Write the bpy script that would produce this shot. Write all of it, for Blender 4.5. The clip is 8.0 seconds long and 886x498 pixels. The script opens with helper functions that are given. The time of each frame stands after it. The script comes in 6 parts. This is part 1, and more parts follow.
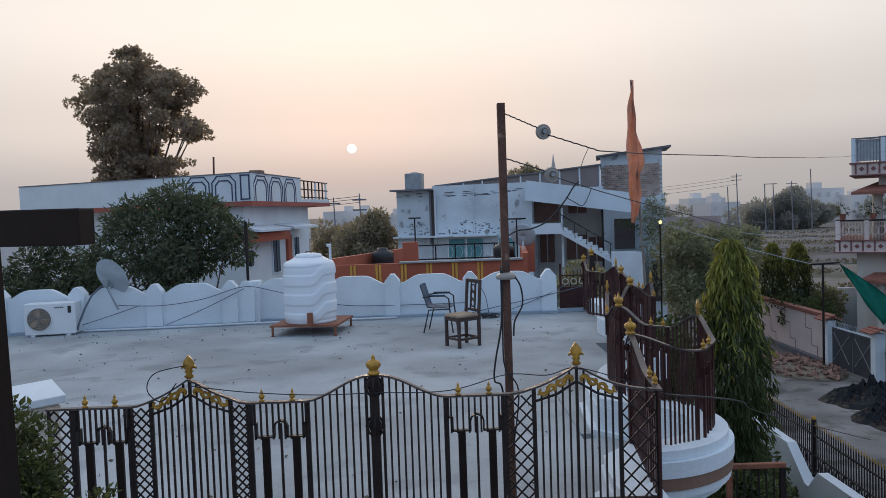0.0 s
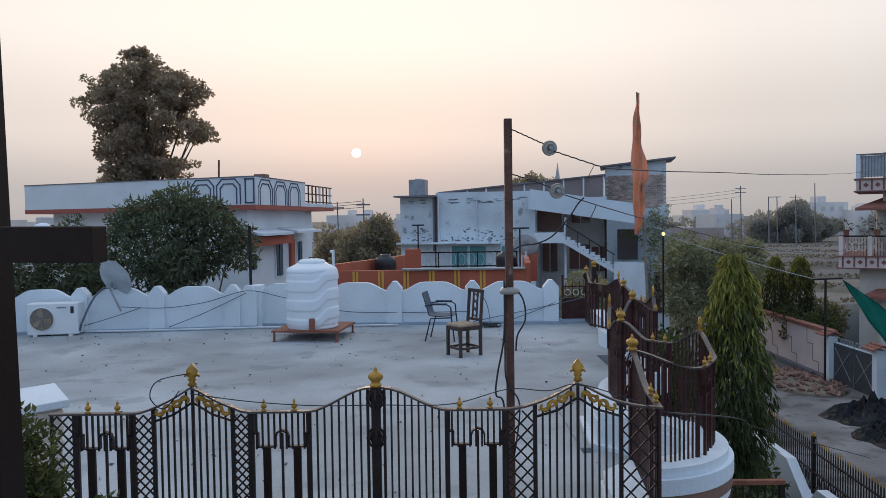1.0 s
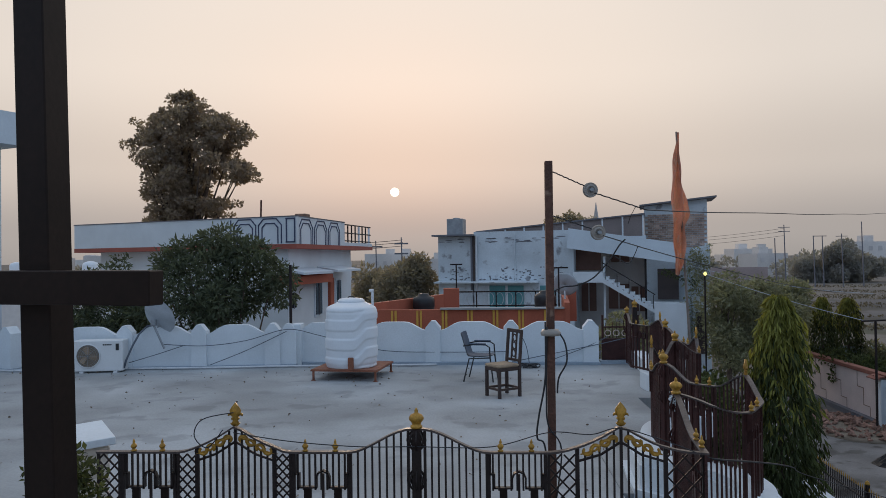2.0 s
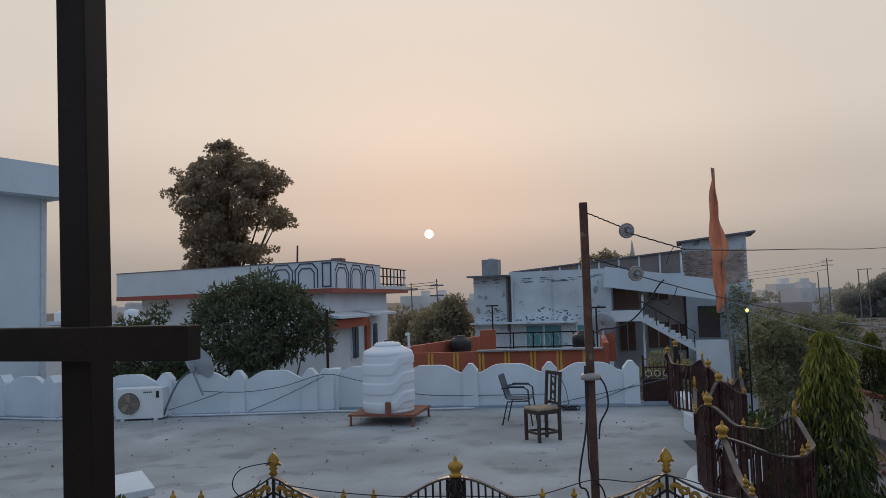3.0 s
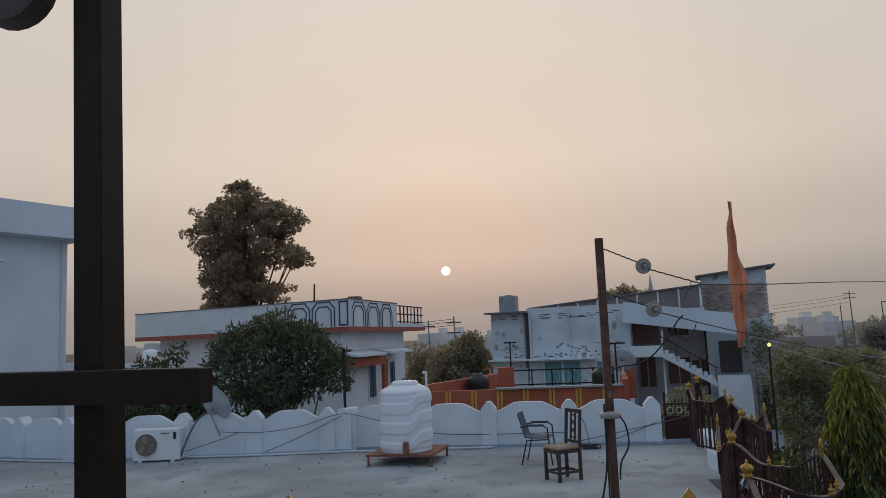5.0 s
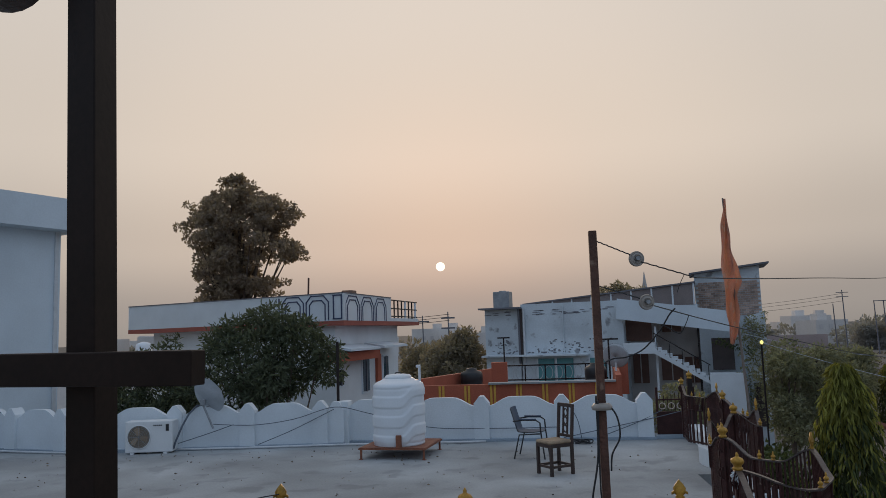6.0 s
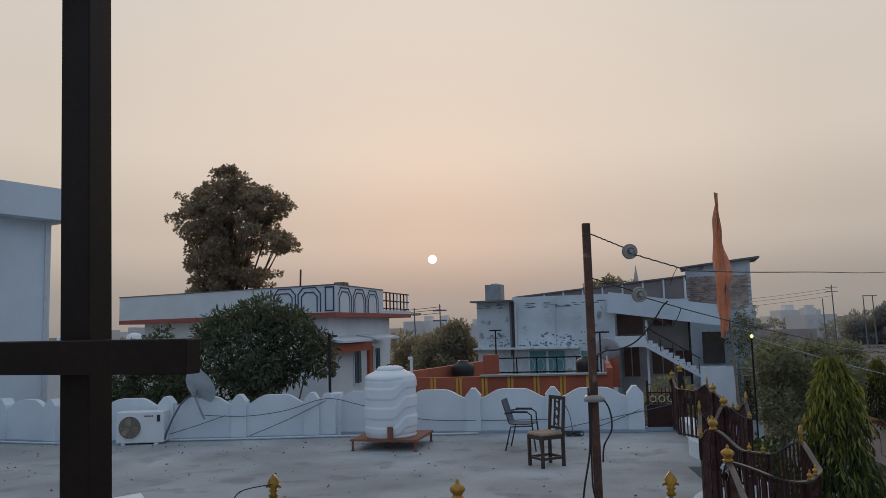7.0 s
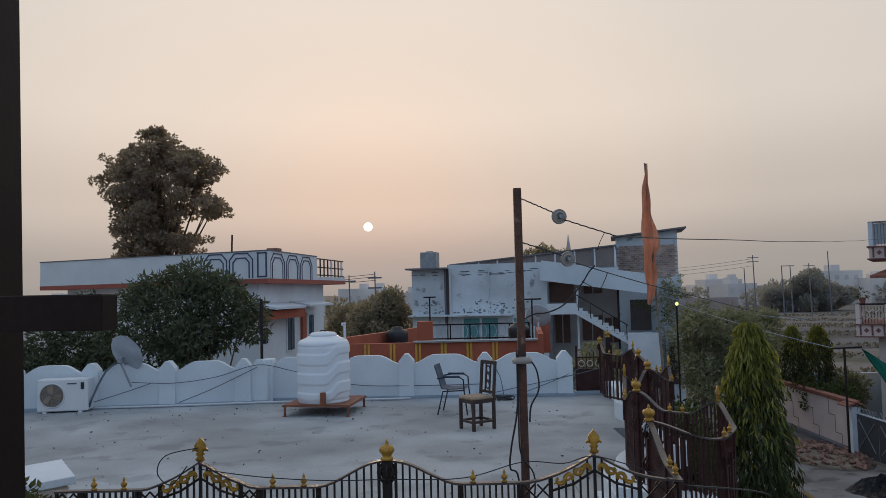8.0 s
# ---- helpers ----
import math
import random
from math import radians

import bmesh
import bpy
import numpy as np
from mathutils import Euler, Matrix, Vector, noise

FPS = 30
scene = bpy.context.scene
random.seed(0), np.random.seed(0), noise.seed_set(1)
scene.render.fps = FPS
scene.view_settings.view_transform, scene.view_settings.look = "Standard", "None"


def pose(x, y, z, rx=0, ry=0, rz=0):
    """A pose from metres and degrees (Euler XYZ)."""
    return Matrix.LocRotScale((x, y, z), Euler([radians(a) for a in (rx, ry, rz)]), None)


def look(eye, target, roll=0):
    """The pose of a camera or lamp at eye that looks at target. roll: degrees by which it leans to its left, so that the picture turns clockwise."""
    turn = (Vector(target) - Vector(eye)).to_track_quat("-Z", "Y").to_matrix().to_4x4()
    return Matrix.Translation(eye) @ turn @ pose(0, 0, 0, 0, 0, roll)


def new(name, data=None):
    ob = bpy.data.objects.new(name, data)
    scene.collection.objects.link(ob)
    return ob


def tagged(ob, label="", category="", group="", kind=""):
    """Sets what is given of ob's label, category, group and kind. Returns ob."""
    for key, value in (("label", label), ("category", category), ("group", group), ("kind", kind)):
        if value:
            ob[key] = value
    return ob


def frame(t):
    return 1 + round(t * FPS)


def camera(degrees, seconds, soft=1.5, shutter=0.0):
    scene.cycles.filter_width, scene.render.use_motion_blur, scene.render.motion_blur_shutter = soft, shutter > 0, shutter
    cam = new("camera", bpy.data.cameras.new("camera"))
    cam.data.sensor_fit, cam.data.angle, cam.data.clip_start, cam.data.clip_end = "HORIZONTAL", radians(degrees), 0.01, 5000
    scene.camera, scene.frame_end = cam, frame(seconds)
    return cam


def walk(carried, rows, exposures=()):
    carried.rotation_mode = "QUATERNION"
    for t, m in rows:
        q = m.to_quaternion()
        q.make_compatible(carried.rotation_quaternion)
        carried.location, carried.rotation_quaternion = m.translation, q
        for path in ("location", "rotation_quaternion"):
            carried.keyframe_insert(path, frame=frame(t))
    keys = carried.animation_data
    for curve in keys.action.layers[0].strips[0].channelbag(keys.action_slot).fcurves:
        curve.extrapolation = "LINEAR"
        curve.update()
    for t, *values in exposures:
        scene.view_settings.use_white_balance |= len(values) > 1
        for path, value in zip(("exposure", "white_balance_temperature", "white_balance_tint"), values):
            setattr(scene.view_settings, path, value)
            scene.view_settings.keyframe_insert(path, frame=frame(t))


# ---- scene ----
cam = camera(60.9, 8.0, soft=0.75)
PATH = [
    (0, (0.001, 0.025, 2.1), (-0.003, 2.023, 2.002), -2.0),
    (0.5, (-0.004, 0.014, 2.141), (-0.009, 2.011, 2.049), -1.3),
    (1, (-0.011, 0.005, 2.149), (-0.021, 2.003, 2.067), -0.8),
    (1.5, (-0.027, -0.004, 2.154), (-0.065, 1.995, 2.102), -0.2),
    (2, (-0.032, -0.024, 2.166), (-0.14, 1.973, 2.188), -0.7),
    (2.2, (-0.037, -0.010, 2.174), (-0.179, 1.985, 2.219), -1.0),
    (3.3, (-0.031, -0.006, 2.190), (-0.238, 1.977, 2.357), -2.0),
    (3.5, (-0.027, -0.012, 2.191), (-0.24, 1.964, 2.379), -2.2),
    (4, (-0.021, -0.014, 2.193), (-0.249, 1.962, 2.407), -2.4),
    (4.5, (-0.026, 0.006, 2.193), (-0.264, 1.978, 2.427), -2.6),
    (4.7, (-0.026, 0.010, 2.196), (-0.265, 1.982, 2.430), -2.5),
    (5.8, (-0.024, 0.012, 2.172), (-0.251, 1.987, 2.393), -2.0),
    (6, (-0.021, 0.007, 2.165), (-0.245, 1.982, 2.385), -1.9),
    (6.5, (-0.028, 0.0, 2.165), (-0.242, 1.977, 2.377), -1.7),
    (7, (-0.032, 0.005, 2.158), (-0.236, 1.984, 2.358), -1.6),
    (7.5, (-0.022, 0.004, 2.149), (-0.179, 1.99, 2.322), -1.5),
    (8, (-0.007, 0.011, 2.128), (-0.044, 2.008, 2.239), -1.4),
]
EXPOSURES = [(0, 0.21, 6130, 10), (1.0, 0.28, 6130, 10), (1.5, 0.20, 6150, 10), (2.0, -0.05, 6400, 10), (3.5, -0.26, 6600, 10), (4.5, -0.34, 6650, 10),
             (6.0, -0.34, 6650, 10), (7.5, -0.28, 6600, 10), (8.0, -0.18, 6500, 10)]
walk(cam, [(t, look(eye, target, roll)) for t, eye, target, roll in PATH], EXPOSURES)

# ---- world, sun, light ----
SUN_DIR = Vector((-0.1165, 0.9894, 0.0868)).normalized()
world = bpy.data.worlds.new("hazy_sky")
scene.world = world
world.use_nodes = True
wn, wl = world.node_tree.nodes, world.node_tree.links
wn.clear()
w_out = wn.new("ShaderNodeOutputWorld")
w_bg = wn.new("ShaderNodeBackground")
w_sky = wn.new("ShaderNodeTexSky")
w_sky.sky_type = "NISHITA"
w_sky.sun_disc = False
w_sky.sun_elevation = math.asin(SUN_DIR.z)
w_sky.sun_rotation = math.atan2(SUN_DIR.x, SUN_DIR.y)
w_sky.dust_density = 6.0
w_sky.air_density = 2.0
w_co = wn.new("ShaderNodeTexCoord")
w_dot = wn.new("ShaderNodeVectorMath")
w_dot.operation = "DOT_PRODUCT"
w_dot.inputs[1].default_value = SUN_DIR
w_sep = wn.new("ShaderNodeSeparateXYZ")
wl.new(w_co.outputs["Generated"], w_dot.inputs[0])
wl.new(w_co.outputs["Generated"], w_sep.inputs[0])


def world_ramp(source, lo, hi, stops):
    mr = wn.new("ShaderNodeMapRange")
    mr.inputs["From Min"].default_value, mr.inputs["From Max"].default_value = lo, hi
    wl.new(source, mr.inputs["Value"])
    cr = wn.new("ShaderNodeValToRGB")
    cr.color_ramp.interpolation = "EASE"
    while len(cr.color_ramp.elements) < len(stops):
        cr.color_ramp.elements.new(0.5)
    for e, (p, c) in zip(cr.color_ramp.elements, stops):
        e.position, e.color = p, (*c, 1)
    wl.new(mr.outputs[0], cr.inputs[0])
    return cr.outputs[0]


# haze: warm round the sun, cool away from it; thicker and darker towards the skyline
w_round = world_ramp(w_dot.outputs["Value"], -1, 1, [
    (0.0, (0.37, 0.49, 0.67)), (0.50, (0.445, 0.54, 0.68)), (0.80, (0.63, 0.61, 0.605)),
    (0.93, (0.785, 0.705, 0.63)), (0.98, (0.87, 0.765, 0.67)), (1.0, (0.905, 0.775, 0.675))])
w_high = world_ramp(w_sep.outputs["Z"], -0.02, 0.5, [
    (0.0, (0.45, 0.46, 0.48)), (0.10, (0.54, 0.545, 0.565)), (0.26, (0.79, 0.785, 0.785)),
    (0.50, (1.0, 1.0, 1.0)), (1.0, (1.05, 1.08, 1.12))])
w_mul = wn.new("ShaderNodeMix")
w_mul.data_type, w_mul.blend_type = "RGBA", "MULTIPLY"
w_mul.inputs[0].default_value = 1.0
wl.new(w_round, w_mul.inputs[6])
wl.new(w_high, w_mul.inputs[7])
w_dim = wn.new("ShaderNodeVectorMath")
w_dim.operation = "SCALE"
w_dim.inputs["Scale"].default_value = 0.006
wl.new(w_sky.outputs[0], w_dim.inputs[0])
w_add = wn.new("ShaderNodeVectorMath")
w_add.operation = "ADD"
wl.new(w_dim.outputs[0], w_add.inputs[0])
wl.new(w_mul.outputs[2], w_add.inputs[1])
wl.new(w_add.outputs[0], w_bg.inputs["Color"])
w_bg.inputs["Strength"].default_value = 1.0
wl.new(w_bg.outputs[0], w_out.inputs[0])

sun_lamp = new("sun_lamp", bpy.data.lights.new("sun_lamp", "SUN"))
sun_lamp.data.energy, sun_lamp.data.angle, sun_lamp.data.color = 0.5, radians(10), (1.0, 0.72, 0.5)
sun_lamp.matrix_world = look((0, 60, 30), Vector((0, 60, 30)) - SUN_DIR)


# ---- materials ----
def mat(name, color, rough=0.7, var=0.12, scale=3.0, fine=40.0, bump=0.15, metal=0.0, second=None, amount=0.5, stain=0.0, by_object=0.0, spec=0.5, by_island=0.0, through_light=0.0):
    """Base colour with broad blotches, fine grain, optional second colour in patches, random shade per object or leaf."""
    m = bpy.data.materials.new(name)
    m.use_nodes = True
    n, l = m.node_tree.nodes, m.node_tree.links
    b = n["Principled BSDF"]
    b.inputs["Roughness"].default_value = rough
    b.inputs["Metallic"].default_value = metal
    b.inputs["Specular IOR Level"].default_value = spec
    tc = n.new("ShaderNodeTexCoord")
    geo = n.new("ShaderNodeNewGeometry")

    def tex(s, detail=5.0):
        t = n.new("ShaderNodeTexNoise")
        t.inputs["Scale"].default_value, t.inputs["Detail"].default_value = s, detail
        l.new(geo.outputs["Position"] if s < 12 else tc.outputs["Object"], t.inputs["Vector"])
        return t.outputs["Fac"]

    def ramp(src, a, z, ca, cz):
        r = n.new("ShaderNodeValToRGB")
        r.color_ramp.elements[0].position, r.color_ramp.elements[1].position = a, z
        r.color_ramp.elements[0].color, r.color_ramp.elements[1].color = (*ca, 1), (*cz, 1)
        l.new(src, r.inputs[0])
        return r.outputs[0]

    def mix(kind, fac, a, c):
        x = n.new("ShaderNodeMix")
        x.data_type, x.blend_type = "RGBA", kind
        if isinstance(fac, float):
            x.inputs[0].default_value = fac
        else:
            l.new(fac, x.inputs[0])
        for s, v in ((6, a), (7, c)):
            if isinstance(v, tuple):
                x.inputs[s].default_value = (*v, 1)
            else:
                l.new(v, x.inputs[s])
        return x.outputs[2]

    broad, grain = tex(scale), tex(fine, 3.0)
    col = mix("MULTIPLY", 1.0, color, ramp(broad, 0.3, 0.7, (1 - var,) * 3, (1 + var,) * 3))
    col = mix("MULTIPLY", 1.0, col, ramp(grain, 0.3, 0.7, (1 - var * 0.6,) * 3, (1 + var * 0.6,) * 3))
    if second:
        col = mix("MIX", ramp(tex(scale * 2.3, 8.0), amount, amount + 0.08, (0, 0, 0), (1, 1, 1)), col, second)
    if stain:
        col = mix("MULTIPLY", stain, col, ramp(tex(scale * 0.6, 9.0), 0.42, 0.62, (0.35, 0.33, 0.31), (1, 1, 1)))
    if by_object or by_island:
        rnd = geo.outputs["Random Per Island"]
        if by_object:
            oi = n.new("ShaderNodeObjectInfo")
            rnd = oi.outputs["Random"]
        k = by_object or by_island
        col = mix("MULTIPLY", 1.0, col, ramp(rnd, 0.0, 1.0, (1 - k,) * 3, (1 + k,) * 3))
    l.new(col, b.inputs["Base Color"])
    if through_light:
        tr = n.new("ShaderNodeBsdfTranslucent")
        warm = mix("MULTIPLY", 1.0, col, (1.5, 1.4, 0.9))
        l.new(warm, tr.inputs["Color"])
        ms = n.new("ShaderNodeMixShader")
        ms.inputs[0].default_value = through_light
        l.new(b.outputs[0], ms.inputs[1])
        l.new(tr.outputs[0], ms.inputs[2])
        l.new(ms.outputs[0], n["Material Output"].inputs[0])
    if bump:
        bp = n.new("ShaderNodeBump")
        bp.inputs["Strength"].default_value, bp.inputs["Distance"].default_value = bump, 0.02
        l.new(grain, bp.inputs["Height"])
        l.new(bp.outputs[0], b.inputs["Normal"])
    return m


def glow(name, color, strength):
    m = bpy.data.materials.new(name)
    m.use_nodes = True
    n, l = m.node_tree.nodes, m.node_tree.links
    e = n.new("ShaderNodeEmission")
    e.inputs[0].default_value, e.inputs[1].default_value = (*color, 1), strength
    l.new(e.outputs[0], n["Material Output"].inputs[0])
    return m


M_ROOF = mat("whitewashed_cement_roof", (0.41, 0.43, 0.44), 0.85, 0.12, 0.7, 30, 0.3, second=(0.325, 0.34, 0.35), amount=0.56, stain=0.45)
M_WHITE = mat("white_lime_paint", (0.70, 0.75, 0.785), 0.8, 0.05, 1.2, 35, 0.2, stain=0.10)
M_BLUEWHITE = mat("bluish_white_paint", (0.66, 0.74, 0.80), 0.75, 0.05, 0.8, 25, 0.15, stain=0.12)
M_OLDWHITE = mat("weathered_white_paint", (0.65, 0.715, 0.76), 0.85, 0.09, 0.6, 12, 0.2, second=(0.30, 0.31, 0.33), amount=0.61, stain=0.3)
M_SLABBLUE = mat("blue_grey_kerb_paint", (0.30, 0.36, 0.42), 0.8, 0.12, 2, 30, 0.2)
M_BROWNPAINT = mat("brown_band_paint", (0.22, 0.13, 0.09), 0.75, 0.1, 2, 30, 0.15)
M_REDBAND = mat("red_oxide_band_paint", (0.36, 0.10, 0.07), 0.75, 0.1, 2, 30, 0.15)
M_ORANGE = mat("brick_red_wall_paint", (0.42, 0.11, 0.06), 0.8, 0.12, 1.2, 25, 0.2, stain=0.15)
M_YELLOW = mat("yellow_stripe_paint", (0.62, 0.34, 0.06), 0.75, 0.1, 2, 30, 0.1)
M_NAVY = mat("dark_line_paint", (0.05, 0.06, 0.12), 0.7, 0.1, 2, 30, 0.1)
M_IRON = mat("dark_brown_iron_paint", (0.020, 0.013, 0.012), 0.5, 0.3, 6, 60, 0.2, spec=0.3)
M_MAROON = mat("maroon_iron_paint", (0.045, 0.015, 0.013), 0.5, 0.35, 6, 60, 0.2, spec=0.3)
M_STRAP = mat("worn_rail_strap", (0.065, 0.05, 0.048), 0.4, 0.3, 8, 60, 0.2)
M_RUSTPOLE = mat("rusty_brown_pole_paint", (0.10, 0.045, 0.03), 0.7, 0.35, 5, 60, 0.35, second=(0.22, 0.14, 0.10), amount=0.62)
M_GOLD = mat("gold_paint", (0.40, 0.215, 0.03), 0.42, 0.3, 10, 70, 0.2, metal=0.3)
M_WOODDARK = mat("dark_stained_wood", (0.014, 0.0075, 0.0055), 0.5, 0.25, 4, 50, 0.04, spec=0.2)
M_CHAIRWOOD = mat("worn_dark_wood", (0.05, 0.030, 0.024), 0.55, 0.3, 5, 60, 0.2)
M_CUSHION = mat("dusty_tan_seat", (0.34, 0.25, 0.17), 0.9, 0.2, 6, 60, 0.3)
M_PLASTICGREY = mat("blue_grey_plastic", (0.05, 0.08, 0.125), 0.6, 0.1, 4, 60, 0.05)
M_TANKWHITE = mat("white_tank_plastic", (0.76, 0.79, 0.82), 0.45, 0.04, 2, 40, 0.04)
M_STANDWOOD = mat("red_brown_stand_paint", (0.24, 0.085, 0.045), 0.65, 0.25, 6, 50, 0.2)
M_BLACK = mat("black_plastic", (0.02, 0.02, 0.022), 0.4, 0.2, 4, 50, 0.05)
M_ACWHITE = mat("white_appliance_enamel", (0.72, 0.73, 0.73), 0.4, 0.04, 3, 40, 0.03)
M_GREYMETAL = mat("grey_metal", (0.30, 0.32, 0.34), 0.45, 0.15, 4, 50, 0.1, metal=0.4)
M_DISH = mat("grey_dish_paint", (0.42, 0.45, 0.48), 0.5, 0.12, 4, 50, 0.05)
M_CABLE = mat("black_cable_sheath", (0.016, 0.017, 0.020), 0.5, 0.2, 9, 60, 0.0)
M_CABLEGREY = mat("grey_cable_sheath", (0.10, 0.12, 0.15), 0.55, 0.2, 9, 60, 0.0)
M_PVC = mat("white_pvc_pipe", (0.62, 0.64, 0.66), 0.45, 0.08, 6, 50, 0.03)
M_CERAMIC = mat("porcelain", (0.30, 0.27, 0.24), 0.35, 0.1, 8, 50, 0.02)
M_GROUND = mat("dusty_ground", (0.20, 0.175, 0.15), 0.95, 0.2, 0.05, 14, 0.3, second=(0.13, 0.122, 0.09), amount=0.56, spec=0.04)
M_PLOT = mat("pale_bare_plot", (0.165, 0.152, 0.142), 0.95, 0.15, 0.06, 10, 0.2, second=(0.125, 0.112, 0.095), amount=0.5, stain=0.3, spec=0.04)
M_ROAD = mat("dusty_concrete_road", (0.26, 0.245, 0.235), 0.9, 0.15, 0.6, 20, 0.3, second=(0.17, 0.158, 0.145), amount=0.53, stain=0.6, spec=0.15)
M_BRICK = mat("red_brick", (0.27, 0.155, 0.115), 0.9, 0.2, 3, 40, 0.3, by_object=0.3)
M_BRICKGREY = mat("weathered_grey_brick", (0.24, 0.20, 0.185), 0.9, 0.2, 2, 30, 0.3, by_object=0.35)
M_PANELGREY = mat("grey_roof_sheet", (0.15, 0.15, 0.17), 0.6, 0.15, 1, 20, 0.1)
M_DARKROOM = mat("dark_wood_panel", (0.055, 0.038, 0.035), 0.6, 0.2, 2, 30, 0.1)
M_TEAL = mat("teal_door_paint", (0.10, 0.28, 0.30), 0.6, 0.1, 2, 30, 0.05)
M_GLASS = mat("dark_window_glass", (0.03, 0.04, 0.055), 0.08, 0.1, 2, 30, 0.0)
M_BARK = mat("grey_brown_bark", (0.11, 0.08, 0.06), 0.95, 0.3, 5, 30, 0.5)
M_LEAFDARK = mat("dark_green_leaf", (0.105, 0.124, 0.084), 0.6, 0.2, 2, 30, 0.0, by_island=0.45, through_light=0.4, spec=0.12)
# haze over the tall tree is mixed in: paler, more translucent leaf
M_LEAFTREE = mat("haze_lightened_leaf", (0.29, 0.24, 0.205), 0.8, 0.10, 1, 30, 0.0, by_island=0.22, through_light=0.55, spec=0.2)
M_LEAFBRIGHT = mat("yellow_green_leaf", (0.215, 0.215, 0.055), 0.55, 0.2, 1.2, 30, 0.0, by_island=0.5, through_light=0.4, spec=0.2)
M_LEAFMID = mat("mid_green_leaf", (0.070, 0.088, 0.038), 0.6, 0.25, 1, 30, 0.0, by_island=0.5, through_light=0.4, spec=0.2)
M_FLAG = mat("faded_saffron_cloth", (0.66, 0.38, 0.30), 0.85, 0.2, 3, 60, 0.15, second=(0.62, 0.46, 0.42), amount=0.58, through_light=0.3)
M_BAMBOO = mat("grey_bamboo", (0.22, 0.18, 0.15), 0.7, 0.2, 5, 50, 0.15)
M_PINKWALL = mat("pale_pink_plaster", (0.76, 0.62, 0.57), 0.85, 0.08, 0.8, 20, 0.2, stain=0.2)
M_TILE = mat("terracotta_tile", (0.26, 0.10, 0.07), 0.8, 0.2, 3, 40, 0.25)
M_TARP = mat("black_plastic_sheet", (0.008, 0.008, 0.010), 0.4, 0.2, 3, 20, 0.2, spec=0.2)
M_NET = mat("green_shade_net", (0.015, 0.22, 0.16), 0.85, 0.1, 3, 60, 0.2)
M_CREAM = mat("cream_house_paint", (0.60, 0.54, 0.47), 0.8, 0.06, 1, 25, 0.15, stain=0.15)
# distance haze is put into these colours: pale walls, windows hardly darker
M_FARWALL = mat("hazed_pale_plaster", (0.70, 0.65, 0.61), 0.9, 0.08, 0.1, 3, 0.0, by_object=0.10)
M_FARWIN = mat("haze_faded_window", (0.58, 0.54, 0.52), 0.9, 0.08, 0.1, 3, 0.0)
# pale grey leaf: the haze over far trees is painted into it
M_FARLEAF = mat("hazed_far_leaf", (0.31, 0.30, 0.295), 0.9, 0.1, 0.2, 4, 0.0, by_island=0.08, through_light=0.4)
M_GATE = mat("grey_green_gate_paint", (0.05, 0.055, 0.062), 0.5, 0.2, 3, 40, 0.1)
M_EARTH = mat("bare_earth", (0.20, 0.16, 0.12), 0.95, 0.2, 1, 25, 0.4)


# ---- mesh helpers ----
def box(bm, c, s, m=None, bevel=0.0):
    """A box with its centre at c and size s; m turns it."""
    made = bmesh.ops.create_cube(bm, size=1.0)["verts"]
    t = Matrix.Translation(c) @ (m or Matrix()) @ Matrix.Diagonal((*s, 1))
    bmesh.ops.transform(bm, matrix=t, verts=made)
    if bevel:
        edges = list({e for v in made for e in v.link_edges})
        bmesh.ops.bevel(bm, geom=edges, offset=bevel, segments=1, affect="EDGES")
    return bm


def tube(bm, pts, r, seg=8, r2=None):
    """A round tube along points; r2 is the radius at the end."""
    pts = [Vector(p) for p in pts]
    r2 = r if r2 is None else r2
    rings = []
    for i, p in enumerate(pts):
        d = (pts[min(i + 1, len(pts) - 1)] - pts[max(i - 1, 0)]).normalized()
        a = d.orthogonal().normalized() if i == 0 else (a - d * a.dot(d)).normalized()
        b = d.cross(a)
        k = r + (r2 - r) * i / max(1, len(pts) - 1)
        rings.append([bm.verts.new(p + (a * math.cos(2 * math.pi * j / seg) + b * math.sin(2 * math.pi * j / seg)) * k) for j in range(seg)])
    for u, v in zip(rings, rings[1:]):
        for j in range(seg):
            bm.faces.new((u[j], u[(j + 1) % seg], v[(j + 1) % seg], v[j]))
    bm.faces.new(rings[0][::-1])
    bm.faces.new(rings[-1])
    return bm


def lathe(bm, prof, c=(0, 0, 0), seg=16, m=None, squash=1.0):
    """Turns a profile of (radius, height) round z."""
    rings = []
    for r, z in prof:
        ring = []
        for j in range(seg):
            a = 2 * math.pi * j / seg
            v = Vector((max(r, 1e-4) * math.cos(a), max(r, 1e-4) * math.sin(a) * squash, z))
            ring.append(bm.verts.new((m @ v if m else v) + Vector(c)))
        rings.append(ring)
    for u, v in zip(rings, rings[1:]):
        for j in range(seg):
            bm.faces.new((u[j], u[(j + 1) % seg], v[(j + 1) % seg], v[j]))
    bm.faces.new(rings[0][::-1])
    bm.faces.new(rings[-1])
    return bm


def plate(bm, outline, thick, m=None):
    """A flat outline in x and z, thickened along y about 0; m places it."""
    m = m or Matrix()
    f = [bm.verts.new(m @ Vector((x, -thick / 2, z))) for x, z in outline]
    k = [bm.verts.new(m @ Vector((x, thick / 2, z))) for x, z in outline]
    bm.faces.new(f)
    bm.faces.new(k[::-1])
    for i in range(len(f)):
        j = (i + 1) % len(f)
        bm.faces.new((f[j], f[i], k[i], k[j]))
    return bm


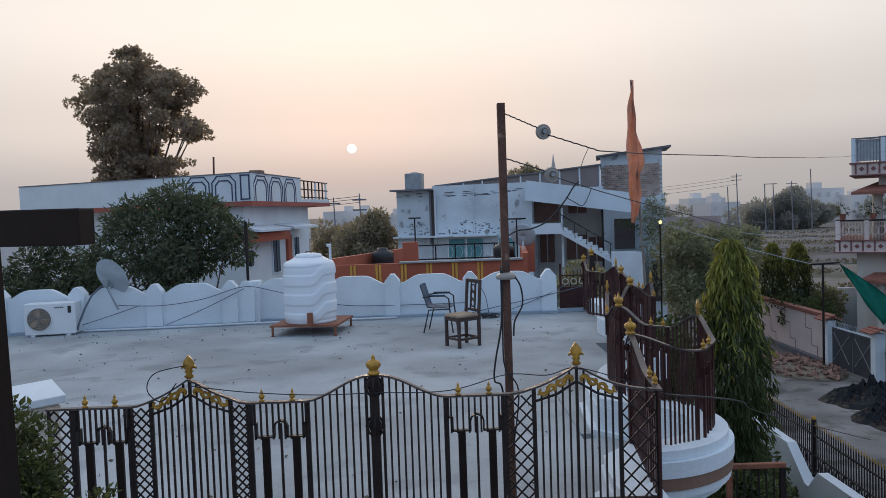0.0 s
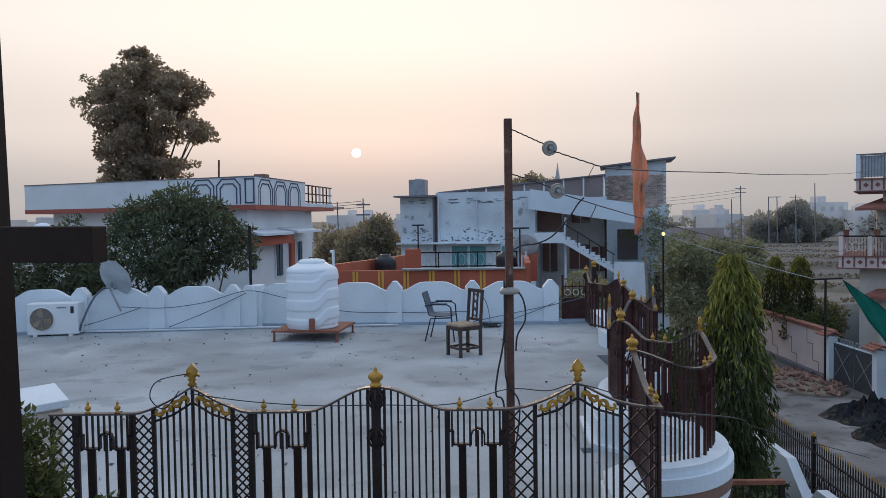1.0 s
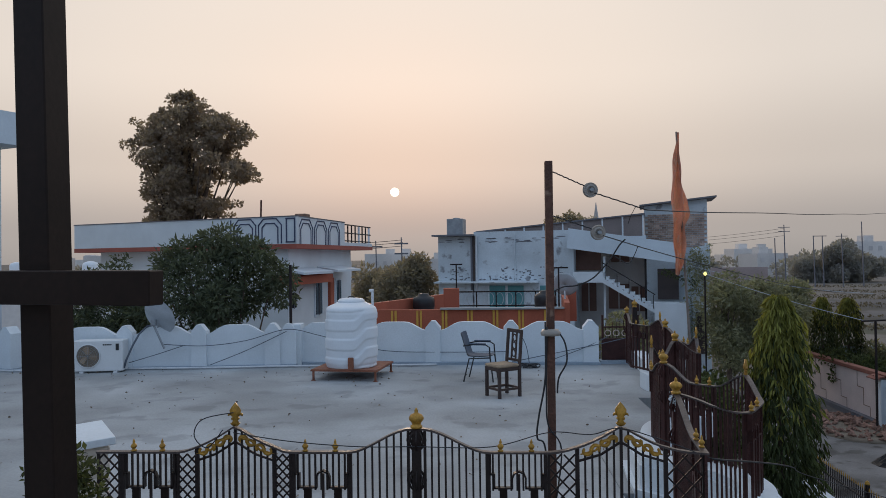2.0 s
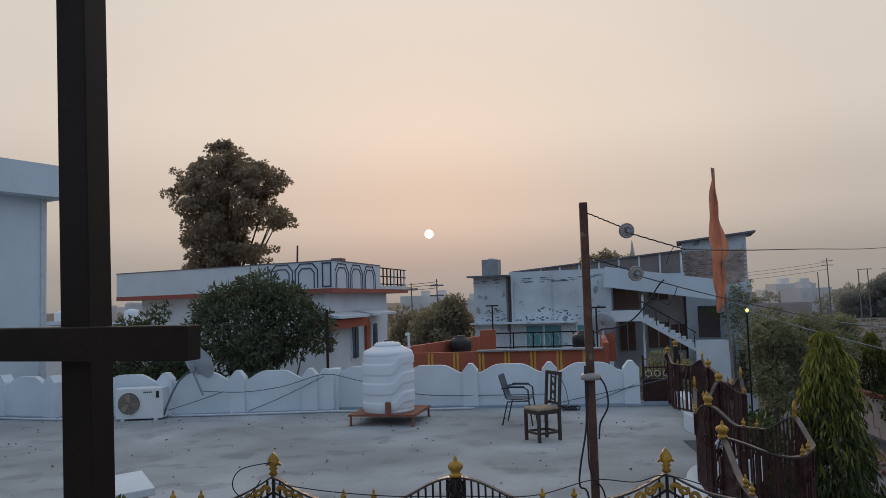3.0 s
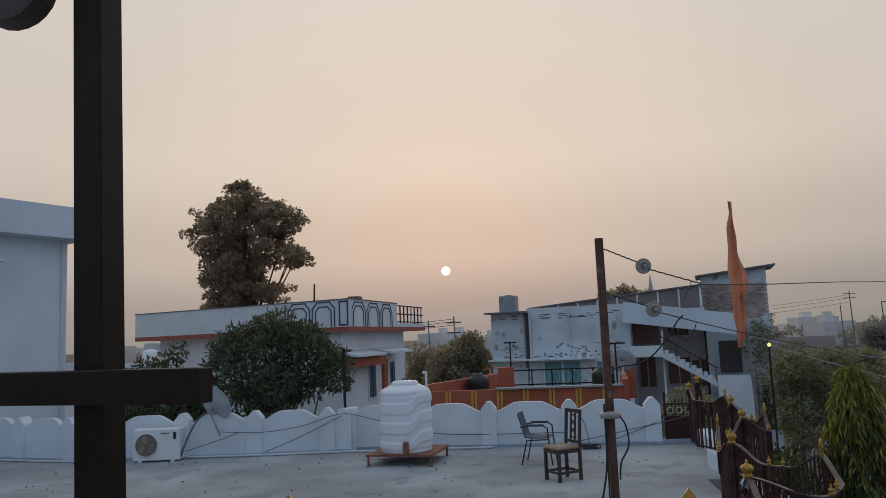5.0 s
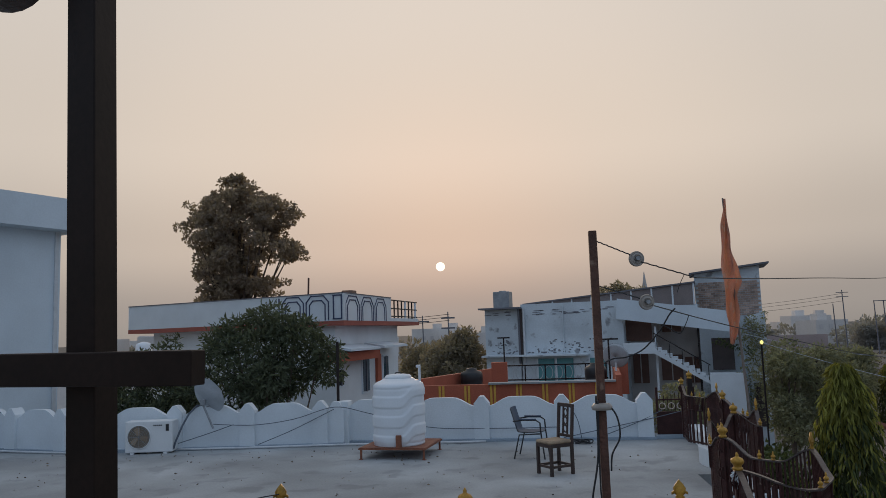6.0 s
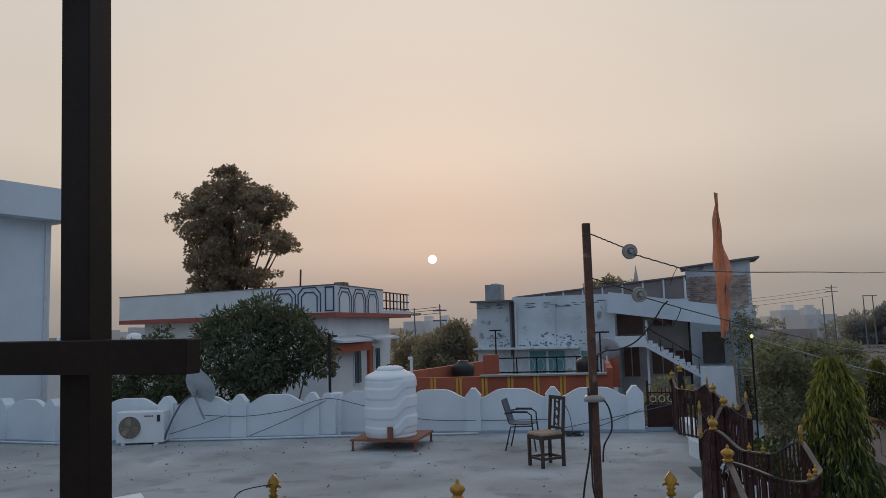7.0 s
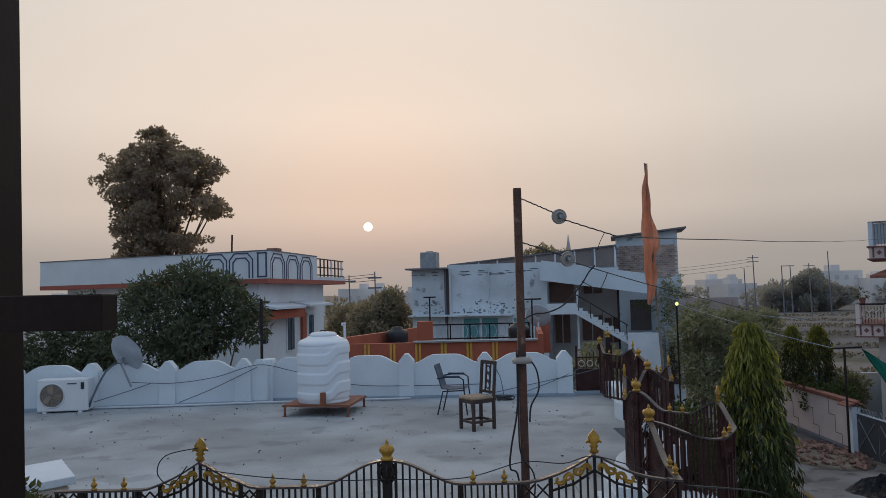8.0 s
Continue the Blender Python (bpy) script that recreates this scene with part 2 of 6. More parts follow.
def finish(name, bm, material, smooth=False):
    bmesh.ops.recalc_face_normals(bm, faces=bm.faces)
    me = bpy.data.meshes.new(name)
    bm.to_mesh(me)
    bm.free()
    me.materials.append(material)
    if smooth:
        for p in me.polygons:
            p.use_smooth = True
    return me


def thing(name, label, category, m=None, group="", kind=""):
    ob = tagged(new(name), label, category, group, kind)
    ob.empty_display_size = 0.1
    if m:
        ob.matrix_basis = m
    return ob


def part(name, bm, material, parent, label="", smooth=False, m=None):
    ob = new(name, finish(name, bm, material, smooth))
    ob.parent = parent
    if m:
        ob.matrix_basis = m
    return tagged(ob, label) if label else ob


def shared(name, me, parent, m):
    """One more object on a mesh that exists."""
    ob = new(name, me)
    ob.parent = parent
    ob.matrix_basis = m
    return ob


def solid(name, bm, material, label, category, group="", kind="", m=None, smooth=False):
    ob = new(name, finish(name, bm, material, smooth))
    if m:
        ob.matrix_basis = m
    return tagged(ob, label, category, group, kind)


def B():
    return bmesh.new()


def leaves(name, centres, normals, size, material, parent, aspect=0.45, droop=0.0, seed=1, label="", spread=0.9):
    """One small folded leaf at each centre, turned at random about its outward way."""
    rng = np.random.default_rng(seed)
    n = len(centres)
    nor = normals + rng.normal(0, spread, (n, 3))
    nor[:, 2] -= droop
    nor /= np.linalg.norm(nor, axis=1)[:, None]
    side = np.cross(nor, rng.normal(0, 1, (n, 3)))
    side /= np.linalg.norm(side, axis=1)[:, None]
    up = np.cross(nor, side)
    k = size * rng.uniform(0.6, 1.35, n)[:, None]
    tip = centres + nor * k
    mid = centres + nor * k * 0.45
    a = mid + side * k * aspect * 0.5 + up * k * 0.1
    b = mid - side * k * aspect * 0.5 + up * k * 0.1
    v = np.stack([centres, a, tip, b], 1).reshape(-1, 3)
    q = np.arange(n * 4).reshape(-1, 4)
    me = bpy.data.meshes.new(name)
    me.from_pydata(v.tolist(), [], q.tolist())
    me.materials.append(material)
    ob = new(name, me)
    ob.parent = parent
    return tagged(ob, label) if label else ob


def lobes_cloud(lobes, per_area, seed, inner=0.55):
    """Points and outward ways in the outer shells of ellipsoids (centre, radii)."""
    rng = np.random.default_rng(seed)
    P, N = [], []
    for c, r in lobes:
        r = np.array(r)
        cnt = int(per_area * (r[0] * r[1] + r[1] * r[2] + r[0] * r[2]) * 4.2)
        d = rng.normal(0, 1, (cnt, 3))
        d /= np.linalg.norm(d, axis=1)[:, None]
        k = rng.uniform(inner, 1.0, cnt) ** 0.6
        P.append(np.array(c) + d * r * k[:, None])
        N.append(d)
    return np.concatenate(P), np.concatenate(N)


M_GREYWALL = mat("dusty_grey_plaster", (0.52, 0.49, 0.475), 0.85, 0.1, 1, 20, 0.15, stain=0.2)
M_BROWNSHUT = mat("brown_shutter_paint", (0.15, 0.075, 0.055), 0.65, 0.15, 2, 30, 0.1)
# olive leaf paled in its own colour to carry the haze between the houses
M_LEAFGARDEN = mat("haze_lightened_olive_leaf", (0.28, 0.25, 0.205), 0.8, 0.12, 1, 30, 0.0, by_island=0.15, through_light=0.55, spec=0.2)
# lane leaf lightened so that its colour holds the haze
M_LEAFLANE = mat("haze_lightened_lane_leaf", (0.25, 0.255, 0.17), 0.7, 0.2, 1, 30, 0.0, by_island=0.3, through_light=0.45, spec=0.2)
M_DRYGRASS = mat("dry_field_grass", (0.14, 0.123, 0.095), 0.9, 0.2, 0.3, 10, 0.0, by_island=0.4, through_light=0.3, spec=0.1)
M_DULLRED = mat("dull_maroon_trim", (0.20, 0.085, 0.075), 0.75, 0.15, 2, 30, 0.1)
M_PANELBROWN = mat("brown_grey_panel", (0.23, 0.19, 0.18), 0.7, 0.12, 1, 20, 0.1)

# ---- setting: ground, road, terrace ----
GZ = -4.5
bm = B()
box(bm, (0, 900, GZ - 0.5), (5200, 2600, 1.0))
solid("ground", bm, M_GROUND, "dusty open ground with patches of dry grass", "ground", kind="structure")

bm = B()
box(bm, (11.0, 19, GZ + 0.02), (7.6, 34, 0.08))
box(bm, (30, 40, GZ + 0.02), (44, 8, 0.08))
solid("road", bm, M_ROAD, "dusty grey concrete lane beside the houses", "road", kind="structure")

bm = B()
box(bm, (-6.4, 10.0, -0.15), (15.2, 11.3, 0.3))
box(bm, (-6.4, 10.0, -2.4), (14.8, 11.0, 4.2))
solid("floor", bm, M_ROOF, "whitewashed flat cement roof terrace with dirty patches", "floor", kind="structure")

# own house under and behind the viewer
bm = B()
box(bm, (-2.0, -0.25, 0.2), (9.0, 8.3, 0.3))
box(bm, (-2.0, -0.25, -2.2), (8.6, 8.1, 4.5))
solid("floor_upper", bm, M_ROOF, "grey cement floor of the upper landing", "floor", kind="structure")
bm = B()
box(bm, (-2.0, -3.4, 2.0), (9.0, 0.2, 3.4))
solid("wall_back", bm, M_WHITE, "white plastered house wall behind the landing", "wall", kind="structure")


# ---- parapet with scalloped panels and pointed posts ----
def scallop_panel(bm, w, low, high, thick):
    n = 14
    top = []
    for i in range(n + 1):
        u = i / n
        rise = min(1.0, min(u, 1 - u) / 0.34)
        top.append((-w / 2 + w * u, low + (high - low) * (0.5 - 0.5 * math.cos(math.pi * rise)) ** 0.8))
    plate(bm, [(-w / 2, 0)] + top + [(w / 2, 0)], thick)


def parapet(a, b, posts, first_post, name, pitch):
    d = Vector((b[0] - a[0], b[1] - a[1], 0))
    ang = math.degrees(math.atan2(d.y, d.x))
    wall = thing(name, "white painted low parapet wall with scalloped top and pointed posts", "parapet wall", pose(a[0], a[1], 0, 0, 0, ang), kind="structure")
    for i in range(posts):
        s = first_post + i * pitch
        if -0.1 <= s <= d.length + 0.1:
            bm = B()
            plate(bm, [(-0.15, 0), (0.15, 0), (0.15, 0.74), (0.04, 0.875), (-0.04, 0.875), (-0.15, 0.74)], 0.26)
            part("post", bm, M_WHITE, wall, m=pose(s, 0.0, 0))
        w0, w1 = max(0, s + 0.15), min(d.length, s + pitch - 0.15)
        if w1 - w0 > 0.2:
            bm = B()
            scallop_panel(bm, w1 - w0, 0.68, 0.855, 0.13)
            part("panel", bm, M_WHITE, wall, m=pose((w0 + w1) / 2, 0, 0))
    bm = B()
    plate(bm, [(0, 0), (d.length, 0), (d.length, 0.05), (0, 0.05)], 0.34)
    part("skirting", bm, M_SLABBLUE, wall, "blue-grey painted foot of the wall")
    return wall


parapet((-3.9, 15.42), (2.26, 15.22), 5, -0.34, "parapet", 1.58)
parapet((-9.35, 14.55), (-3.85, 15.12), 5, 0.68, "parapet", 1.46)
parapet((-14.4, 16.0), (-9.3, 14.6), 5, -0.6, "parapet", 1.40)
bm = B()
box(bm, (-3.88, 15.33, 0.42), (0.2, 0.34, 0.84), bevel=0.01)
solid("parapet_pier", bm, M_WHITE, "white square parapet pier at the kink", "parapet wall", kind="structure")


# ---- kerb and bay slab on the lane side ----
SIDE = [(1.25, 4.47), (1.37, 5.6), (1.62, 5.52), (1.92, 5.66), (2.17, 6.1), (2.16, 6.5), (1.95, 6.78), (1.62, 7.2), (1.80, 8.4), (2.2, 9.0), (2.5, 9.1), (2.55, 9.5), (2.4, 10.2), (2.5, 10.85), (2.75, 11.6), (2.62, 12.5), (2.9, 13.4), (3.0, 15.2)]


def smooth_line(pts, k=6):
    out = []
    for i in range(len(pts) - 1):
        p0, p1, p2, p3 = (Vector((*pts[max(0, min(len(pts) - 1, j))], 0)) for j in (i - 1, i, i + 1, i + 2))
        for s in range(k):
            t = s / k
            out.append(0.5 * ((2 * p1) + (p2 - p0) * t + (2 * p0 - 5 * p1 + 4 * p2 - p3) * t * t + (3 * p1 - p0 - 3 * p2 + p3) * t ** 3))
    out.append(Vector((*pts[-1], 0)))
    return out


def ribbon_wall(bm, line, off0, off1, z0, z1):
    """A wall along a line, between two offsets to its right."""
    rows = []
    for i, p in enumerate(line):
        d = (line[min(i + 1, len(line) - 1)] - line[max(0, i - 1)]).normalized()
        n = Vector((d.y, -d.x, 0))
        rows.append([bm.verts.new((p + n * o).to_tuple()[:2] + (z,)) for o, z in ((off0, z0), (off1, z0), (off1, z1), (off0, z1))])
    for u, v in zip(rows, rows[1:]):
        for j in range(4):
            bm.faces.new((u[j], v[j], v[(j + 1) % 4], u[(j + 1) % 4]))
    bm.faces.new(rows[0])
    bm.faces.new(rows[-1][::-1])


side_line = smooth_line(SIDE)
bay_line = [Vector((1.34, 4.4, 0)), Vector((1.35, 5.0, 0)), Vector((1.37, 5.24, 0))] + [Vector((1.45 + 0.83 * math.cos(radians(a)), 6.2 + 0.86 * math.sin(radians(a)), 0)) for a in range(-88, 76, 6)] + [Vector((1.7, 7.3, 0)), Vector((1.75, 7.9, 0))]
kerb = thing("kerb", "white painted kerb with brown band round the terrace edge", "kerb", kind="structure")
bm = B()
ribbon_wall(bm, bay_line, -0.30, -0.03, 0.25, 0.32)
part("upper_rim", bm, M_WHITE, kerb)
bm = B()
ribbon_wall(bm, bay_line, -0.32, -0.18, 0.0, 0.246)
part("inner_face", bm, M_WHITE, kerb)
bm = B()
ribbon_wall(bm, bay_line, -0.30, 0.01, 0.13, 0.248)
part("lower_rim", bm, M_WHITE, kerb)
bm = B()
ribbon_wall(bm, bay_line, -0.16, 0.0, 0.035, 0.128)
part("band", bm, M_BROWNPAINT, kerb, "brown painted band")
bm = B()
for k in range(5):
    ribbon_wall(bm, bay_line, -0.38, -0.015 - 0.04 * k - 0.012 * k * k, 0.033 - 0.062 * (k + 1), 0.033 - 0.062 * k)
part("soffit", bm, M_WHITE, kerb)
bm = B()
ribbon_wall(bm, side_line[42:], -0.12, 0.14, 0.0, 0.26)
part("side_kerb", bm, M_WHITE, kerb)
bm = B()
ribbon_wall(bm, [Vector((-8, 4.5, 0)), Vector((1.25, 4.47, 0))], -0.1, 0.12, 0.0, 0.3)
part("front_kerb", bm, M_WHITE, kerb)
bm = B()
box(bm, (1.5, 11.6, -2.35), (0.9, 7.2, 4.2))
solid("wall_side", bm, M_WHITE, "white plastered house wall below the terrace", "wall", kind="structure")
bm = B()
lathe(bm, [(0.62, -0.25), (0.62, -0.004)], c=(1.45, 6.2, 0), seg=40)
box(bm, (1.46, 7.95, -0.130), (0.50, 2.0, 0.246))
box(bm, (1.74, 12.2, -0.128), (1.08, 6.5, 0.248))
box(bm, (2.62, 13.6, -0.13), (0.68, 4.0, 0.25))
solid("slab_side", bm, M_ROOF, "whitewashed cement edge of the terrace", "floor", kind="structure")


# ---- ornamental iron railing ----
class Line:
    def __init__(self, pts):
        self.p = [Vector((p[0], p[1], 0)) for p in pts]
        self.s = [0.0]
        for a, b in zip(self.p, self.p[1:]):
            self.s.append(self.s[-1] + (b - a).length)

    def at(self, s):
        s = max(0.0, min(self.s[-1] - 1e-6, s))
        for i in range(len(self.p) - 1):
            if s <= self.s[i + 1]:
                d = self.p[i + 1] - self.p[i]
                return self.p[i] + d * ((s - self.s[i]) / d.length), math.degrees(math.atan2(d.y, d.x))


def bulb_finial(parent, m, k=1.0):
    bm = B()
    lathe(bm, [(0.020, 0), (0.036, 0.004), (0.036, 0.018), (0.026, 0.022), (0.030, 0.036), (0.044, 0.052), (0.046, 0.066), (0.036, 0.082), (0.016, 0.092), (0.010, 0.098), (0.012, 0.106), (0.003, 0.124)], seg=14)
    bmesh.ops.scale(bm, vec=(k, k, k), verts=bm.verts)
    return part("bulb_finial", bm, M_GOLD, parent, "gold painted bulb finial", True, m)


def small_finial(parent, m):
    bm = B()
    lathe(bm, [(0.016, 0), (0.018, 0.008), (0.008, 0.012), (0.016, 0.022), (0.020, 0.032), (0.012, 0.044), (0.006, 0.048), (0.009, 0.055), (0.002, 0.075)], seg=10)
    return part("small_finial", bm, M_GOLD, parent, "small gold painted finial", True, m)


def fleur_finial(parent, m):
    half = [(0.0, 0.0), (0.020, 0.004), (0.030, 0.018), (0.016, 0.020), (0.014, 0.034), (0.024, 0.040), (0.024, 0.050), (0.014, 0.054), (0.030, 0.066), (0.046, 0.060), (0.044, 0.074), (0.032, 0.080), (0.034, 0.096), (0.020, 0.118), (0.0, 0.142)]
    bm = B()
    plate(bm, half + [(-x, z) for x, z in half[-2:0:-1]], 0.016)
    bmesh.ops.recalc_face_normals(bm, faces=bm.faces)
    lathe(bm, [(0.012, 0.0), (0.024, 0.02), (0.012, 0.04), (0.026, 0.066), (0.028, 0.085), (0.014, 0.115), (0.002, 0.138)], seg=10, squash=0.7)
    return part("fleur_finial", bm, M_GOLD, parent, "gold painted spearhead finial", True, m)


def scroll(parent, m, flip):
    """A gold scroll strip under the peak: a row of curls."""
    bm = B()
    for i in range(4):
        c = 0.035 + i * 0.058
        z0 = 0.016 if i % 2 else -0.016
        pts = []
        for j in range(15):
            a = j / 14 * 4.6 + (math.pi if i % 2 else 0)
            r = 0.032 * (1 - 0.62 * j / 14)
            pts.append((flip * (c + r * math.cos(a)), 0, z0 * 0.6 + r * math.sin(a)))
        tube(bm, pts, 0.013, 6, 0.008)
    tube(bm, [(flip * 0.02, 0, 0.0), (flip * 0.09, 0, 0.014), (flip * 0.16, 0, -0.014), (flip * 0.25, 0, 0.006)], 0.012, 6, 0.005)
    return part("scroll", bm, M_GOLD, parent, "gold painted scroll strip", True, m)


def profile_height(s, feats):
    """The height of the top rail at s."""
    for a, b, kind in feats:
        if a <= s <= b:
            u = (s - a) / (b - a)
            if kind in ("flat", "lattice_flat"):
                return 0.99
            if kind == "lattice_up":
                return 0.99 + 0.035 * u * u
            if kind == "lattice_down":
                return 0.99 + 0.035 * (1 - u) ** 2
            if kind == "fleur":
                v = 1 - abs(2 * u - 1)
                return 1.025 + 0.125 * v ** 1.25
            if kind == "rise":
                return 0.99 + 0.14 * (0.35 * u + 0.65 * (0.5 - 0.5 * math.cos(math.pi * u)))
            if kind == "fall":
                return 0.99 + 0.14 * (0.35 * (1 - u) + 0.65 * (0.5 + 0.5 * math.cos(math.pi * u)))
            if kind == "post":
                return 1.13
    return 0.99


def railing(pts, feats, base, label, material):
    line = Line(pts)
    rail = thing("terrace_railing", label, "railing", group="terrace railings")

    def put(s, z):
        p, a = line.at(s)
        return pose(p.x, p.y, z, 0, 0, a)

    end = feats[-1][1]
    # top strap in short runs
    n = max(8, int((end - feats[0][0]) / 0.05))
    bm = B()
    prev = None
    for i in range(n + 1):
        s = feats[0][0] + (end - feats[0][0]) * i / n
        p, a = line.at(s)
        z = profile_height(s, feats)
        nrm = Vector((-math.sin(radians(a)), math.cos(radians(a)), 0))
        ring = [bm.verts.new((p + nrm * o + Vector((0, 0, z + dz)))) for o, dz in ((-0.02, 0), (0.02, 0), (0.02, 0.012), (-0.02, 0.012))]
        if prev:
            for j in range(4):
                bm.faces.new((prev[j], ring[j], ring[(j + 1) % 4], prev[(j + 1) % 4]))
        else:
            bm.faces.new(ring[::-1])
        prev = ring
    bm.faces.new(prev)
    part("top_strap", bm, M_STRAP, rail, "dark flat iron strap")
    bm = B()
    for i in range(n):
        s0, s1 = (feats[0][0] + (end - feats[0][0]) * k / n for k in (i, i + 1))
        p0, p1 = line.at(s0)[0], line.at(s1)[0]
        d = p1 - p0
        box(bm, (p0 + p1) / 2 + Vector((0, 0, base + 0.03)), (d.length * 1.02, 0.025, 0.025), pose(0, 0, 0, 0, 0, math.degrees(math.atan2(d.y, d.x))))
    part("bottom_rail", bm, material, rail)

    def bar(s, z0, z1, w=0.0115, name="bar", d=None, mt=None):
        bm = B()
        box(bm, (0, 0, (z1 - z0) / 2), (w, d or w, z1 - z0))
        return part(name, bm, mt or material, rail, m=put(s, z0))

    for a, b, kind in feats:
        w = b - a
        if kind in ("rise", "fall"):
            k = max(2, round(w / 0.042))
            for i in range(k + 1):
                s = a + w * i / k
                bar(s, base, profile_height(s, feats), 0.017 if i in (0, k) else 0.0115)
        elif kind == "flat":
            bar(a + 0.012, base, 0.99, 0.02)
            bar(b - 0.012, base, 0.99, 0.02)
            k = max(3, round(w / 0.035))
            for i in range(1, k):
                s = a + w * i / k
                bar(s, 0.77, 0.99)
            for f in (0.27, 0.78):
                bar(a + w * f, base, 0.782, 0.046, "plank", 0.02, M_MAROON if material is M_MAROON else M_WOODDARK)
            bar(a + w * 0.53, base, 0.868, 0.014)
            # bent flat strip: down from the frame, under the short bars, and over an arch between the planks
            bend = [(0.06, 0.985), (0.06, 0.868), (0.125, 0.868), (0.125, 0.786), (0.42, 0.786), (0.42, 0.845), (0.45, 0.872), (0.53, 0.885),
                    (0.61, 0.872), (0.64, 0.845), (0.64, 0.786), (0.925, 0.786), (0.925, 0.868), (0.97, 0.868), (0.97, 0.985)]
            bm = B()
            for (f0, h0), (f1, h1) in zip(bend, bend[1:]):
                dx, dz = (f1 - f0) * w, h1 - h0
                box(bm, ((f0 + f1) / 2 * w - w / 2, 0, (h0 + h1) / 2), (math.hypot(dx, dz) + 0.008, 0.034, 0.009), pose(0, 0, 0, 0, -math.degrees(math.atan2(dz, dx)), 0))
            part("bent_strip", bm, material, rail, m=put(a + w / 2, 0))
            for f in (0.23, 0.74):
                small_finial(rail, put(a + w * f, 1.002))
        elif kind.startswith("lattice"):
            bar(a + 0.008, base, profile_height(a + 0.008, feats), 0.016)
            bar(b - 0.008, base, profile_height(b - 0.008, feats), 0.016)
            bm = B()
            zt = 0.985
            cell = w / 2.0
            h = zt - base
            step = cell * 0.95
            k = int(h / step) + 3
            for sgn in (1, -1):
                for j in range(-3, k):
                    x0, z0, x1, z1 = -w / 2, j * step, w / 2, j * step + w * 1.05
                    if z1 <= 0 or z0 >= h:
                        continue
                    if z0 < 0:
                        x0 += (-z0) / 1.05
                        z0 = 0
                    if z1 > h:
                        x1 -= (z1 - h) / 1.05
                        z1 = h
                    L = math.hypot(x1 - x0, z1 - z0)
                    box(bm, (sgn * (x0 + x1) / 2, 0.004 * sgn, (z0 + z1) / 2), (L, 0.006, 0.010), pose(0, 0, 0, 0, -sgn * math.degrees(math.atan2(z1 - z0, x1 - x0)), 0))
            part("lattice", bm, material, rail, "crossed flat iron lattice", m=put((a + b) / 2, base))
        elif kind == "fleur":
            k = max(4, 2 * round(w / 0.042 / 2))
            for i in range(k + 1):
                s = a + w * i / k
                v = 1 - abs(2 * i / k - 1)
                top = profile_height(s, feats) - (0.045 if 0.05 < v < 0.8 else 0.0)
                bar(s, base, top, 0.017 if i in (0, k // 2, k) else 0.0115)
            mid = (a + b) / 2
            p, ang = line.at(mid)
            slope = 27.0
            for flip in (1, -1):
                scroll(rail, pose(p.x, p.y, 1.095, 0, 0, ang) @ pose(flip * 0.015, -0.004, 0, 0, flip * slope, 0), flip)
                bm = B()
                tube(bm, [(0, 0, 0.0), (flip * 0.12, 0, -0.075), (flip * w / 2, 0, -0.115)], 0.008, 5)
                part("under_strap", bm, material, rail, m=pose(p.x, p.y, 1.06, 0, 0, ang))
            fleur_finial(rail, put(mid, 1.155))
        elif kind == "post":
            bm = B()
            box(bm, (0, 0, (1.14 - base) / 2), (0.055, 0.055, 1.14 - base), bevel=0.006)
            part("post", bm, material, rail, m=put((a + b) / 2, base))
            for zc in (1.07, 0.83):
                for q in range(8):
                    th = q * math.pi / 4
                    pts = [((0.022 + 0.034 * math.sin(math.pi * j / 8)) * math.cos(th), (0.022 + 0.034 * math.sin(math.pi * j / 8)) * math.sin(th), -0.06 + 0.12 * j / 8) for j in range(9)]
                    part("basket_bar", tube(B(), pts, 0.006, 5), material, rail, m=put((a + b) / 2, zc))
            bulb_finial(rail, put((a + b) / 2, 1.14))
    return rail


front_feats = [(0.0, 0.15, "lattice_flat"), (0.15, 0.50, "flat"), (0.50, 0.63, "lattice_up"), (0.63, 1.10, "fleur"), (1.10, 1.21, "lattice_down"),
               (1.21, 1.57, "flat"), (1.57, 1.92, "rise"), (1.92, 2.02, "post"), (2.02, 2.39, "fall"), (2.39, 2.75, "flat"), (2.75, 2.93, "lattice_up"), (2.93, 3.44, "fleur"), (3.44, 3.67, "lattice_down")]
railing([(-2.42, 4.5), (1.25, 4.5)], front_feats, 0.3, "dark brown wrought iron terrace railing with gold finials", M_IRON)


def side_panel(pts, kind):
    """One run of the lane-side railing, bulb to spearhead or back."""
    L = Line(pts).s[-1]
    if kind == "corner":
        f = [(0, 0.05, "lattice_flat"), (0.05, 0.42, "flat"), (0.42, L - 0.1, "rise"), (L - 0.1, L, "post")]
    elif kind == "out":
        f = [(0, 0.36 * L, "fall"), (0.36 * L, 0.62 * L, "flat"), (0.62 * L, L, "rise")]
    else:
        f = [(0, 0.34 * L, "fall"), (0.34 * L, 0.60 * L, "flat"), (0.60 * L, L - 0.1, "rise"), (L - 0.1, L, "post")]
    r = railing(pts, f, 0.25, "maroon wrought iron terrace railing with gold finials", M_MAROON)
    if kind == "out":
        p, a = Line(pts).at(L)
        fleur_finial(r, pose(p.x, p.y, 1.13, 0, 0, a))
    return r


